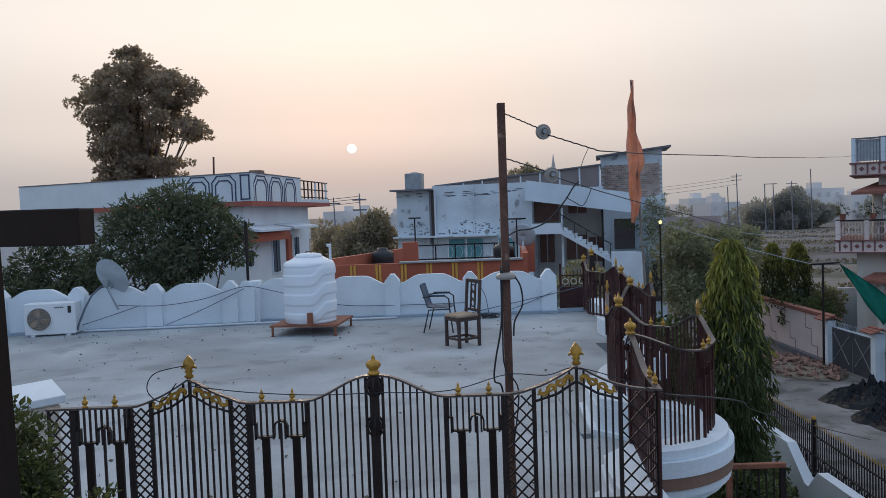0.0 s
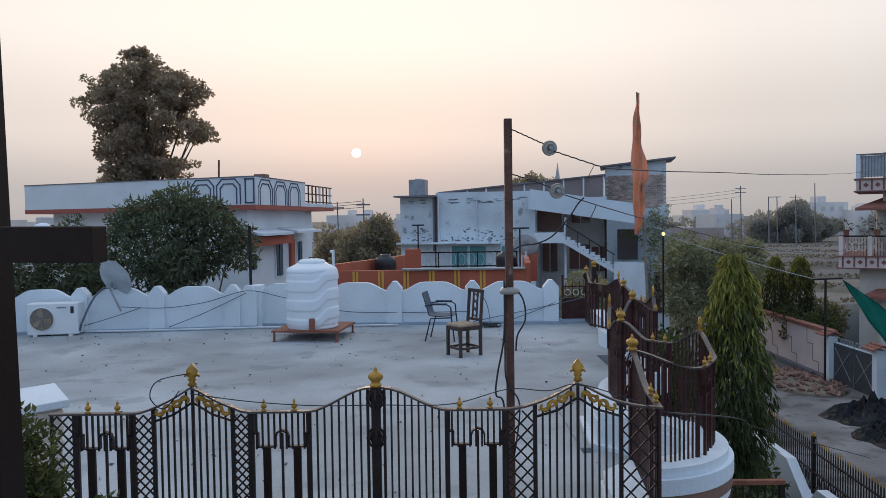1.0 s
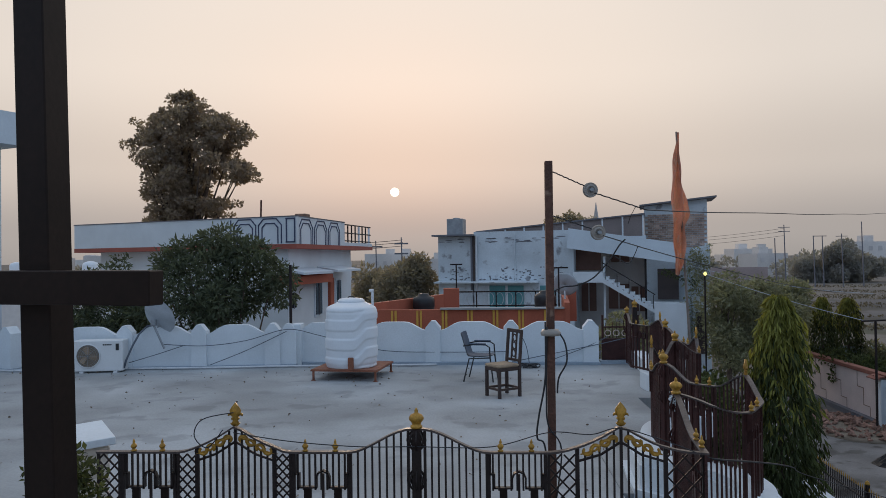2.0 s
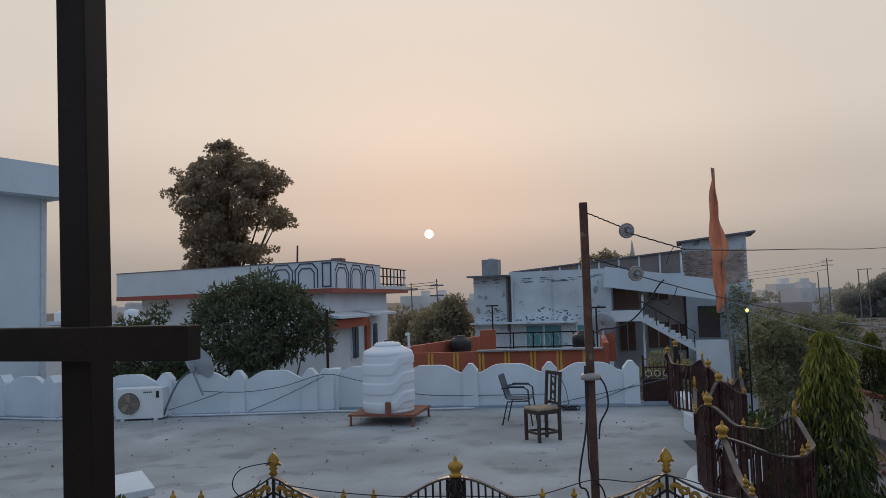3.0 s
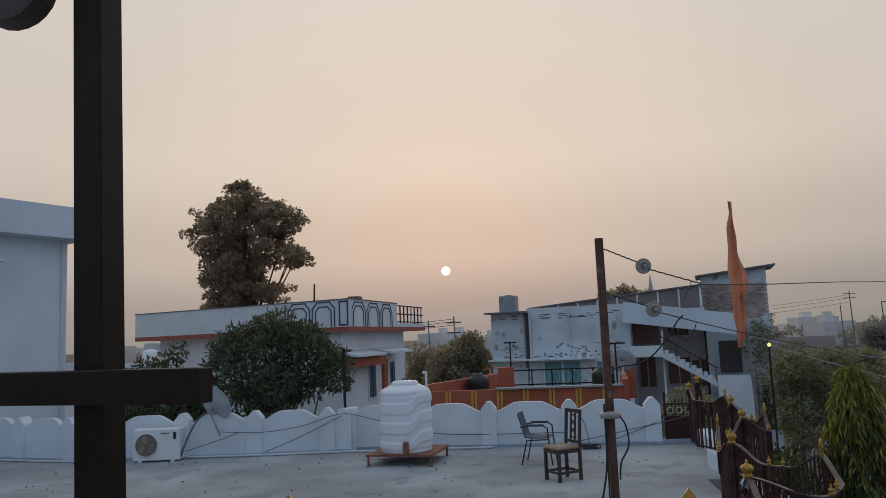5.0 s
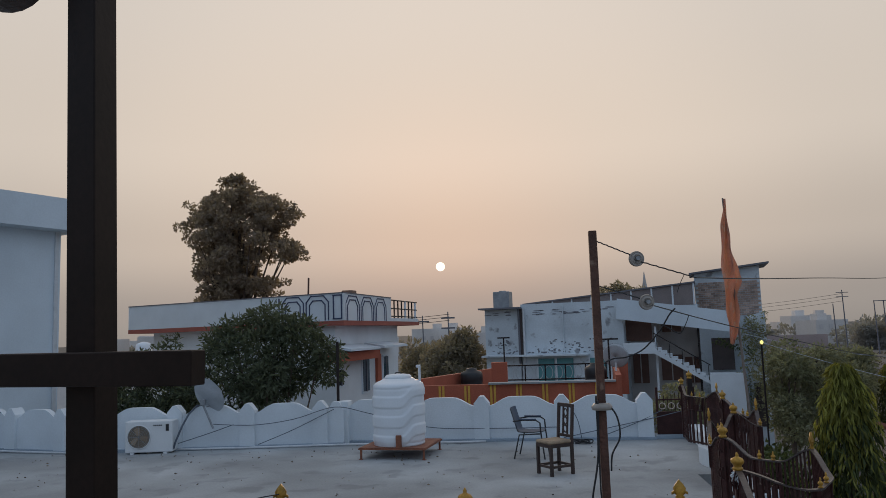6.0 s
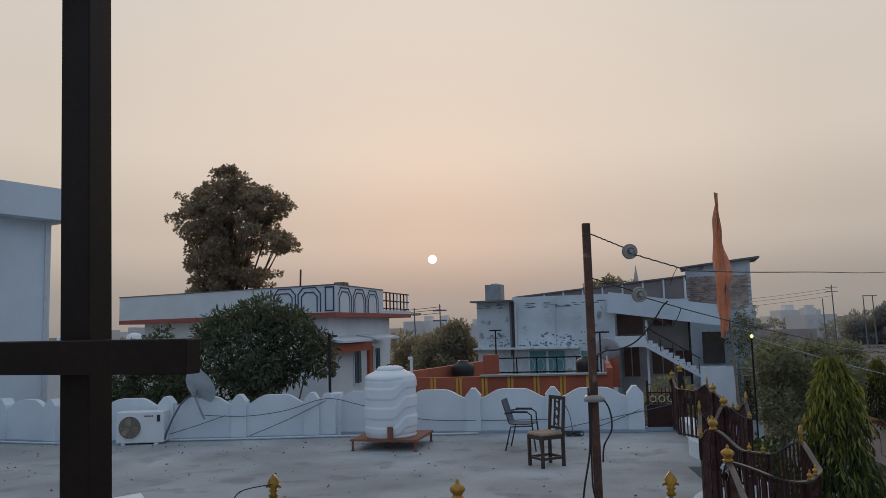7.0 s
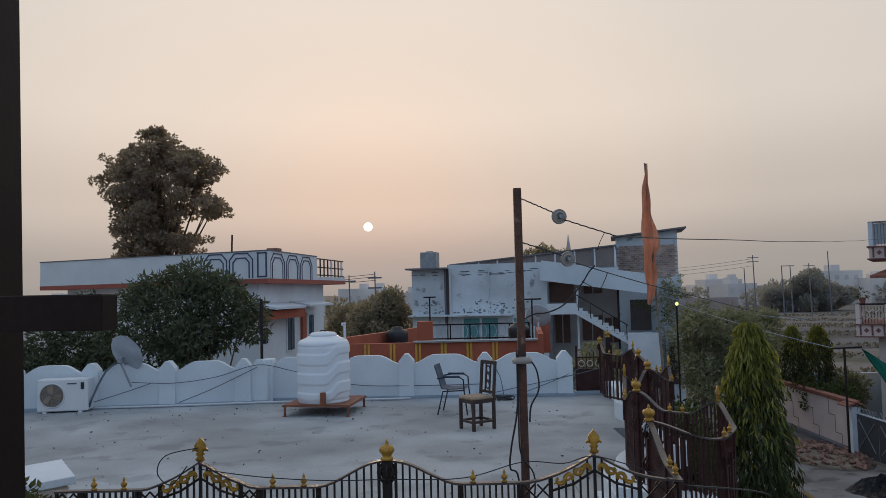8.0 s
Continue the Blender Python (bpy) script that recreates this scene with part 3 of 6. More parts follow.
side_panel([(1.25, 4.47), (1.37, 5.66)], "corner")
side_panel([(1.37, 5.66), (1.62, 5.52), (1.92, 5.66), (2.12, 6.0), (2.17, 6.5)], "out")
side_panel([(2.17, 6.5), (2.05, 6.7), (1.85, 6.9), (1.62, 7.24)], "back")
side_panel([(1.62, 7.24), (1.66, 7.8), (1.81, 8.45)], "out")
side_panel([(1.81, 8.45), (2.0, 8.8), (2.25, 9.1)], "back")
side_panel([(2.25, 9.1), (2.5, 9.05), (2.56, 9.4)], "out")
side_panel([(2.56, 9.4), (2.62, 10.1), (2.51, 10.85)], "back")
side_panel([(2.51, 10.85), (2.7, 11.3), (2.72, 12.0)], "out")
side_panel([(2.72, 12.0), (2.66, 12.5), (2.45, 13.0), (2.5, 13.6)], "back")

# ---- post with cross beam beside the viewer ----
frame_post = thing("wooden_post", "dark stained wooden post with a cross beam", "post", pose(-1.281, 2.06, 0.35))
bm = B()
box(bm, (0, 0, 1.95), (0.098, 0.098, 3.9), pose(0, 0, 0, 0, -1.2, -9), bevel=0.004)
part("upright", bm, M_WOODDARK, frame_post)
bm = B()
box(bm, (-0.475, -0.010, 1.751), (1.75, 0.066, 0.092), pose(0, 0, 0, 0, 0.4, -9), bevel=0.003)
part("cross_beam", bm, M_WOODDARK, frame_post)
bm = B()
box(bm, (-0.5, 0.0, 3.86), (2.2, 0.09, 0.1), bevel=0.004)
part("head_beam", bm, M_WOODDARK, frame_post)
bm = B()
arc = [(-0.12 + 0.0, 0.85)] + [(0.13 * math.cos(a), 0.13 + 0.13 * math.sin(a)) for a in [-math.pi * i / 12 for i in range(13)]][::1]
plate(bm, [(0.13, 0.95)] + arc[1:] + [(-0.13, 0.95)], 0.08)
part("rounded_bracket", bm, M_CHAIRWOOD, frame_post, m=pose(-0.262, -0.06, 2.822))

# ---- pole with insulators and wires ----
pole = thing("service_pole", "rusty brown square iron pole with cables tied to it", "pole", pose(0.385, 4.8, 0))
bm = B()
box(bm, (0, 0, 1.385), (0.05, 0.05, 2.77), bevel=0.004)
part("shaft", bm, M_RUSTPOLE, pole)
bm = B()
lathe(bm, [(0.03, -0.02), (0.06, -0.018), (0.065, 0.0), (0.05, 0.02), (0.03, 0.024)], seg=12)
part("collar", bm, M_CERAMIC, pole, "white collar tied round the shaft", True, pose(0.0, -0.01, 1.68))
for p in ((0.645, 4.78, 2.58), (0.69, 4.78, 2.31)):
    ins = thing("insulator", "round grey porcelain insulator hanging on the wire", "insulator", pose(*p, 90, 0, 12), group="wire insulators")
    bm = B()
    lathe(bm, [(0.012, -0.010), (0.022, -0.012), (0.026, -0.020), (0.032, -0.021), (0.036, -0.014), (0.045, -0.016), (0.048, -0.008), (0.040, 0.0), (0.048, 0.008), (0.045, 0.016), (0.036, 0.014), (0.026, 0.020), (0.012, 0.010)], seg=26)
    part("body", bm, M_CERAMIC, ins)
    bm = B()
    tube(bm, [(0, 0, -0.036), (0, 0, 0.036)], 0.013, 8)
    part("pin", bm, M_GREYMETAL, ins)


def wire(a, b, sag, r=0.005, name="wire", label="thin black overhead wire between the houses", n=18, wob=0.0, mt=None):
    bm = B()
    a, b = Vector(a), Vector(b)
    pts = []
    for i in range(n + 1):
        t = i / n
        p = a.lerp(b, t)
        p.z -= sag * 4 * t * (1 - t) + wob * math.sin(t * 41)
        pts.append(p)
    tube(bm, pts, r, 6)
    return solid(name, bm, mt or M_CABLE, label, "wire")


wire((0.41, 4.78, 2.70), (0.62, 4.77, 2.60), 0.0, 0.004, wob=0.002)
wire((0.67, 4.77, 2.56), (1.0, 4.8, 2.45), 0.0, 0.004, wob=0.002)
wire((1.0, 4.8, 2.45), (15.8, 27, 3.72), 0.12, 0.004, wob=0.004, n=40)
wire((0.41, 4.78, 2.42), (0.66, 4.77, 2.33), 0.0, 0.004, wob=0.002)
wire((0.72, 4.77, 2.29), (15.6, 27.5, 1.3), 0.5, 0.004, wob=0.004, n=40)

# ---- water tank on its stand ----
stand = thing("tank_stand", "low red-brown painted iron stand under the tank", "stand", pose(-2.455, 13.76, 0, 0, 0, -7))
bm = B()
box(bm, (0, 0, 0.198), (1.20, 1.18, 0.012), bevel=0.002)
part("top", bm, M_STANDWOOD, stand)
for y in (-0.59, 0.59):
    bm = B()
    box(bm, (0, y, 0.181), (1.22, 0.035, 0.022))
    part("edge_beam", bm, M_STANDWOOD, stand)
    bm = B()
    box(bm, (y, 0, 0.180), (0.035, 1.14, 0.022))
    part("edge_beam", bm, M_STANDWOOD, stand)
for x in (-0.57, 0.57):
    for y in (-0.56, 0.56):
        bm = B()
        box(bm, (x, y, 0.088), (0.032, 0.032, 0.176))
        part("leg", bm, M_STANDWOOD, stand)
        bm = B()
        box(bm, (x, y, 0.004), (0.07, 0.07, 0.008))
        part("foot", bm, M_STANDWOOD, stand)

tank = thing("water_tank", "white ribbed plastic rooftop water tank with round lid", "water tank", pose(-2.47, 13.68, 0.206))
bm = B()
R0, SEG = 0.478, 108


def step(x, a, b):
    u = min(1.0, max(0.0, (x - a) / (b - a)))
    return u * u * (3 - 2 * u)


def tank_radius(z, a):
    """Rounded bands that stand proud of the wall; each climbs as it goes round the front."""
    deg = math.degrees(a) % 360
    lift = 0.19 * (step(deg, 283, 318) if deg > 180 else 1 - step(deg, 95, 140))
    u = (z - lift + 0.34) % 0.34
    groove = step(u, 0.170, 0.190) * (1 - step(u, 0.318, 0.340)) if z > 0.03 else 0.0
    body = R0 * (1 - 0.05 * (1 - step(z, 0.0, 0.10))) - 0.018 * groove * (1 - step(z, 1.0, 1.05))
    return body - 0.035 * step(z, 0.95, 1.10) - 0.17 * step(z, 1.04, 1.165) ** 1.6


rings = []
for i in range(79):
    z = 1.16 * i / 78
    rings.append([bm.verts.new((tank_radius(z, 2 * math.pi * j / SEG) * math.cos(2 * math.pi * j / SEG), tank_radius(z, 2 * math.pi * j / SEG) * math.sin(2 * math.pi * j / SEG), z)) for j in range(SEG)])
for u, v in zip(rings, rings[1:]):
    for j in range(SEG):
        bm.faces.new((u[j], u[(j + 1) % SEG], v[(j + 1) % SEG], v[j]))
bm.faces.new(rings[0][::-1])
bm.faces.new(rings[-1])
part("barrel", bm, M_TANKWHITE, tank, smooth=True)
bm = B()
lathe(bm, [(0.23, 1.15), (0.245, 1.165), (0.245, 1.195), (0.225, 1.205), (0.21, 1.225), (0.08, 1.24), (0.0, 1.243)], seg=32)
part("lid", bm, M_TANKWHITE, tank, "round white screw lid", True)
bm = B()
tube(bm, [(-0.06, 0, 1.235), (-0.04, 0, 1.26), (0.04, 0, 1.26), (0.06, 0, 1.235)], 0.012, 6)
part("lid_handle", bm, M_BLACK, tank)
bm = B()
tube(bm, [(0.38, 0.1, 1.0), (0.38, 0.1, 1.36)], 0.024, 8)
tube(bm, [(0.32, 0.1, 1.36), (0.4, 0.1, 1.36)], 0.028, 8)
part("inlet_pipe", bm, M_PVC, tank, "white inlet pipe")
bm = B()
box(bm, (0.07, -0.5, 0.1), (0.10, 0.05, 0.22), bevel=0.01)
part("outlet_guard", bm, M_STANDWOOD, tank, "rust-brown outlet cover")

# ---- wooden chair and plastic chair ----
chair = thing("wooden_chair", "old dark wooden dining chair with dusty tan seat", "chair", pose(0.235, 11.74, 0, 0, 0, -56))
for x, y, h in ((-0.17, -0.18, 0.46), (0.17, -0.18, 0.46), (-0.17, 0.2, 0.46), (0.17, 0.2, 0.46)):
    bm = B()
    box(bm, (x, y, h / 2), (0.045, 0.045, h), bevel=0.004)
    part("leg", bm, M_CHAIRWOOD, chair)
for x in (-0.17, 0.17):
    bm = B()
    box(bm, (x, 0.225, 0.74), (0.042, 0.04, 0.57), pose(0, 0, 0, -5, 0, 0), bevel=0.004)
    part("back_post", bm, M_CHAIRWOOD, chair)
for z, h in ((1.0, 0.055), (0.55, 0.04)):
    bm = B()
    box(bm, (0, 0.248 if z > 0.8 else 0.212, z), (0.37, 0.03, h), bevel=0.004)
    part("back_rail", bm, M_CHAIRWOOD, chair)
bm = B()
for x in (-0.055, 0.055):
    box(bm, (x, 0.23, 0.77), (0.022, 0.02, 0.44), pose(0, 0, 0, -5, 0, 0))
for z in (0.65, 0.77, 0.89):
    rr = [(0.045 * math.cos(a * math.pi / 6), 0.23 + (z - 0.77) * 0.09, z + 0.055 * math.sin(a * math.pi / 6)) for a in range(13)]
    tube(bm, rr, 0.011, 6)
part("back_splat", bm, M_CHAIRWOOD, chair, "carved open back splat")
bm = B()
box(bm, (0, 0.0, 0.435), (0.37, 0.40, 0.055), bevel=0.004)
part("seat_frame", bm, M_CHAIRWOOD, chair)
bm = B()
box(bm, (0, -0.01, 0.485), (0.38, 0.40, 0.05), bevel=0.018)
part("seat", bm, M_CUSHION, chair, "dusty tan seat cushion")
for y in (-0.18, 0.2):
    bm = B()
    box(bm, (0, y, 0.13), (0.30, 0.025, 0.035))
    part("stretcher", bm, M_CHAIRWOOD, chair)
for x in (-0.17, 0.17):
    bm = B()
    box(bm, (x, 0.01, 0.13), (0.025, 0.34, 0.035))
    part("stretcher", bm, M_CHAIRWOOD, chair)

seat2 = thing("plastic_chair", "blue-grey plastic armchair on thin black metal legs", "chair", pose(-0.10, 13.3, 0, 0, 0, 80))
bm = B()
n = 12
for k in range(2):
    rows = []
    for i in range(n + 1):
        t = i / n
        y, z = (-0.22 + 0.44 * t / 0.55, 0.43 - 0.02 * math.sin(t * 5)) if t < 0.55 else (0.22 + 0.12 * (t - 0.55) / 0.45, 0.43 + 0.40 * (t - 0.55) / 0.45)
        rows.append([bm.verts.new((x, y + (0.012 if k else 0) + 0.03 * (abs(x) / 0.22) ** 2 * (-1 if t > 0.55 else 0), z + (0.012 if not k else 0) + 0.02 * (abs(x) / 0.22) ** 2 * (t < 0.55))) for x in (-0.22, -0.15, -0.05, 0.05, 0.15, 0.22)])
    for u, v in zip(rows, rows[1:]):
        for j in range(5):
            bm.faces.new((u[j], u[j + 1], v[j + 1], v[j]))
part("shell", bm, M_PLASTICGREY, seat2, smooth=True)
for x in (-0.25, 0.25):
    bm = B()
    tube(bm, [(x, -0.25, 0.0), (x, -0.20, 0.42), (x, -0.19, 0.60), (x, -0.12, 0.645), (x, 0.1, 0.645), (x, 0.27, 0.62)], 0.013, 8)
    tube(bm, [(x, 0.27, 0.0), (x, 0.17, 0.40), (x, -0.20, 0.42)], 0.013, 8)
    part("leg_frame", bm, M_BLACK, seat2)
    bm = B()
    box(bm, (x, 0.02, 0.66), (0.045, 0.30, 0.022), bevel=0.008)
    part("armrest", bm, M_PLASTICGREY, seat2)

# ---- air conditioner outdoor unit ----
ac = thing("air_conditioner", "white split air conditioner outdoor unit with round fan grille", "air conditioner", pose(-7.56, 14.42, 0.0, 0, 0, 8))
bm = B()
box(bm, (0, 0, 0.33), (0.92, 0.34, 0.60), bevel=0.015)
part("casing", bm, M_ACWHITE, ac)
for x in (-0.32, 0.32):
    bm = B()
    box(bm, (x, 0, 0.015), (0.07, 0.36, 0.03))
    part("foot", bm, M_ACWHITE, ac)
bm = B()
lathe(bm, [(0.235, 0.0), (0.235, 0.012), (0.215, 0.016), (0.215, 0.002)], seg=36, m=Matrix.Rotation(math.pi / 2, 3, "X"))
part("fan_ring", bm, M_ACWHITE, ac, smooth=True, m=pose(-0.19, -0.172, 0.33))
bm = B()
lathe(bm, [(0.215, 0.0), (0.215, 0.003)], seg=36, m=Matrix.Rotation(math.pi / 2, 3, "X"))
part("fan_opening", bm, M_EARTH, ac, "dark dusty fan opening", m=pose(-0.19, -0.172, 0.33))
for k in range(3):
    bm = B()
    plate(bm, [(0.03, -0.03), (0.16, -0.08), (0.19, 0.0), (0.16, 0.07), (0.03, 0.03)], 0.006, pose(0, 0, 0, 0, k * 120 + 20, 0) @ pose(0, 0, 0, 14, 0, 0))
    part("fan_blade", bm, M_CUSHION, ac, m=pose(-0.19, -0.182, 0.33))
bm = B()
for r in (0.05, 0.09, 0.13, 0.17, 0.20):
    tube(bm, [(r * math.cos(a * math.pi / 12), 0, r * math.sin(a * math.pi / 12)) for a in range(25)], 0.0025, 4)
for a in range(8):
    tube(bm, [(0, 0, 0), (0.215 * math.cos(a * math.pi / 4), 0, 0.215 * math.sin(a * math.pi / 4))], 0.0025, 4)
part("grille", bm, M_GREYMETAL, ac, m=pose(-0.19, -0.196, 0.33))
bm = B()
box(bm, (0.36, -0.176, 0.50), (0.06, 0.012, 0.13), bevel=0.004)
part("handle", bm, M_BLACK, ac, "black recessed handle")
bm = B()
for i in range(5):
    box(bm, (0.10 + i * 0.035, -0.1725, 0.545), (0.024, 0.004, 0.026))
part("badge", bm, M_BLACK, ac, "dark badge of plain bars")
bm = B()
tube(bm, [(0.46, -0.1, 0.08), (0.5, -0.1, 0.22), (0.6, -0.02, 0.5), (0.7, 0.08, 0.72), (0.82, 0.2, 0.86), (0.95, 0.32, 0.87), (1.02, 0.46, 0.72)], 0.02, 8)
solid("refrigerant_hose", bm, M_CABLEGREY, "dark insulated hose from the air conditioner over the parapet", "hose", m=pose(-7.56, 14.42, 0.0, 0, 0, 8), smooth=True)

# ---- satellite dish ----
dish = thing("satellite_dish", "grey round satellite dish on a bent arm", "satellite dish", pose(-6.38, 14.62, 0.42))
bm = B()
tube(bm, [(0, 0, 0), (-0.12, -0.02, 0.28), (-0.22, -0.02, 0.5)], 0.022, 8)
part("mast", bm, M_GREYMETAL, dish)
bm = B()
for dz in (0, 0.012):
    rows = []
    for i in range(7):
        r = 0.35 * i / 6
        rows.append([bm.verts.new((r * math.cos(2 * math.pi * j / 28), r * 1.1 * math.sin(2 * math.pi * j / 28), 0.35 * r * r + dz)) for j in range(28)])
    for u, v in zip(rows, rows[1:]):
        for j in range(28):
            bm.faces.new((u[j], u[(j + 1) % 28], v[(j + 1) % 28], v[j]))
bmesh.ops.remove_doubles(bm, verts=bm.verts, dist=1e-5)
part("reflector", bm, M_DISH, dish, smooth=True, m=Matrix.Translation((-0.13, 0.02, 0.63)) @ Vector((0.28, 0.83, 0.42)).to_track_quat("Z", "Y").to_matrix().to_4x4())
bm = B()
box(bm, (-0.20, -0.03, 0.52), (0.10, 0.09, 0.12), bevel=0.01)
part("bracket", bm, M_GREYMETAL, dish)
bm = B()
tube(bm, [(-0.18, 0.08, 0.42), (0.05, 0.35, 0.5), (0.14, 0.42, 0.62)], 0.014, 6)
part("feed_arm", bm, M_GREYMETAL, dish)

# thin iron rod on the parapet
bm = B()
tube(bm, [(-4.0, 15.25, 0.7), (-4.0, 15.25, 2.05)], 0.03, 8)
solid("iron_rod", bm, M_IRON, "thin dark iron rod standing on the parapet", "rod")

# ---- neighbour house with arched parapet panels ----
house = thing("white_house", "white flat-roofed house with red band and arched parapet panels", "house", pose(-5.56, 22.0, GZ, 0, 0, -7.8))
H0 = 2.48 - GZ
SKEW = pose(0, 0, 0, 0, 0, -15.2)
FW = 9.62


def prism(bm, base, z0, z1):
    lo = [bm.verts.new((x, y, z0)) for x, y in base]
    hi = [bm.verts.new((x, y, z1)) for x, y in base]
    bm.faces.new(lo)
    bm.faces.new(hi)
    for i in range(len(lo)):
        j = (i + 1) % len(lo)
        bm.faces.new((lo[i], lo[j], hi[j], hi[i]))
    return bm


bm = B()
prism(bm, [(-0.45, 0.42), (-0.45, 6.55), (-8.4, 8.8), (-8.4, 2.75)], 0, H0)
part("wall", bm, M_WHITE, house)
bm = B()
prism(bm, [(0, 0), (0, 8.0), (-9.4, 10.0), (-9.3, 2.53)], H0, H0 + 0.14)
part("roof", bm, M_REDBAND, house, "red painted edge of the roof slab")
bm = B()
box(bm, (-FW / 2, 0.06, H0 + 0.55), (FW, 0.12, 0.82))
part("parapet_front", bm, M_WHITE, house, m=SKEW)
bm = B()
box(bm, (-0.06, 2.3, H0 + 0.55), (0.12, 4.4, 0.82))
part("parapet_side", bm, M_WHITE, house)
bm = B()
box(bm, (-FW / 2, 0.06, H0 + 0.97), (FW + 0.02, 0.16, 0.03))
part("coping", bm, M_PANELGREY, house, m=SKEW)
bm = B()
box(bm, (-0.06, 2.3, H0 + 0.97), (0.16, 4.4, 0.028))
part("coping", bm, M_PANELGREY, house)


def arch(w, h):
    """An upside-down U with cut corners, as a flat raised line."""
    bm = B()
    c = w * 0.22
    pts = [(-w / 2, 0), (-w / 2, h - c), (-w / 2 + c, h), (w / 2 - c, h), (w / 2, h - c), (w / 2, 0)]
    for a, b in zip(pts, pts[1:]):
        dx, dz = b[0] - a[0], b[1] - a[1]
        L = math.hypot(dx, dz)
        box(bm, ((a[0] + b[0]) / 2, 0, (a[1] + b[1]) / 2), (L + 0.02, 0.02, 0.032), pose(0, 0, 0, 0, -math.degrees(math.atan2(dz, dx)), 0))
    return bm


for c in (-1.95, -0.98):
    for w, h in ((0.86, 0.74), (0.60, 0.60)):
        part("arch_line", arch(w, h), M_NAVY, house, "dark painted arch line", m=SKEW @ pose(c, -0.008, H0 + 0.17))
bm = B()
box(bm, (-2.5, -0.008, H0 + 0.53), (0.04, 0.02, 0.76))
part("arch_line", bm, M_NAVY, house, m=SKEW)
bm = B()
for z in (0.2, 0.9):
    box(bm, (-0.22, -0.008, H0 + z), (0.34, 0.02, 0.04))
for x in (-0.36, -0.06):
    box(bm, (x, -0.008, H0 + 0.55), (0.04, 0.02, 0.74))
part("arch_line", bm, M_NAVY, house, m=SKEW)
for c in (0.75, 2.05, 3.35):
    for w, h in ((1.15, 0.74), (0.85, 0.62)):
        part("arch_line", arch(w, h), M_NAVY, house, "dark painted arch line", m=pose(0.008, c, H0 + 0.15, 0, 0, 90))
# iron grill with posts at the end of the side parapet
for i in range(8):
    bm = B()
    box(bm, (-0.06, 4.6 + i * 0.44, H0 + 0.52), (0.04, 0.05 if i not in (4, 7) else 0.14, 0.78))
    part("grill_bar", bm, M_IRON if i not in (4, 7) else M_BLUEWHITE, house)
for z in (0.32, 0.6, 0.9):
    bm = B()
    box(bm, (-0.06, 6.2, H0 + z), (0.04, 3.4, 0.04))
    part("grill_rail", bm, M_IRON, house)
bm = B()
box(bm, (-0.06, 6.2, H0 + 0.2), (0.1, 3.5, 0.12))
part("grill_base", bm, M_WHITE, house)
# sunshades and windows on the near side face
for y, L, z in ((0.6, 2.6, 1.80), (3.6, 2.6, 1.82)):
    bm = B()
    plate(bm, [(0, 0), (0.75, -0.10), (0.75, -0.03), (0, 0.1)], L)
    part("sunshade", bm, M_BLUEWHITE, house, "sloping concrete sunshade", m=pose(-0.48, y + 0.6, z - GZ))
bm = B()
box(bm, (-0.2, 1.3, 1.53 - GZ), (0.52, 3.5, 0.26))
part("porch_beam", bm, M_ORANGE, house, "brick-red painted beam")
for y, z, w, h in ((2.95, 0.85, 0.72, 1.2), (5.0, 0.7, 0.62, 1.5), (0.75, 0.9, 0.5, 0.6)):
    win = part("window", box(B(), (-0.44, y, z - GZ), (0.06, w, h)), M_BLUEWHITE, house)
    part("pane", box(B(), (-0.405, y, z - GZ), (0.02, w - 0.14, h - 0.14)), M_GLASS, win)
    part("mullion", box(B(), (-0.39, y, z - GZ), (0.03, 0.05, h - 0.1)), M_PANELGREY, win)
bm = B()
box(bm, (-0.40, 4.15, 0.4 - GZ), (0.1, 0.38, 2.2))
part("column", bm, M_ORANGE, house, "brick-red painted pilaster")
bm = B()
tube(bm, [(-1.35, 0.5, H0 + 0.9), (-1.33, 0.5, H0 + 1.5)], 0.03, 6)
part("roof_rod", bm, M_RUSTPOLE, house)
bm = B()
box(bm, (-0.2, 1.0, H0 + 1.02), (0.35, 0.4, 0.12), bevel=0.02)
part("roof_cap", bm, M_BROWNPAINT, house)

# ---- tall white house at the terrace's far side ----
house_w = thing("tall_white_house", "tall bluish white house with a flat overhanging roof slab", "house", pose(-11.95, 18.0, GZ, 0, 0, 66))
bm = B()
box(bm, (-5, 4, (5.05 - GZ) / 2), (10, 8, 5.05 - GZ))
part("wall", bm, M_BLUEWHITE, house_w)
bm = B()
box(bm, (-4.8, 3.8, 5.45 - GZ), (10.3, 8.6, 0.8))
part("roof", bm, M_BLUEWHITE, house_w)
bm = B()
box(bm, (-0.12, -0.02, (5.05 - GZ) / 2), (0.1, 0.05, 5.05 - GZ))
part("drain_pipe", bm, M_PVC, house_w)
bm = B()
box(bm, (-2.6, -0.2, 4.4 - GZ), (1.6, 0.5, 0.05))
part("sunshade", bm, M_WHITE, house_w)

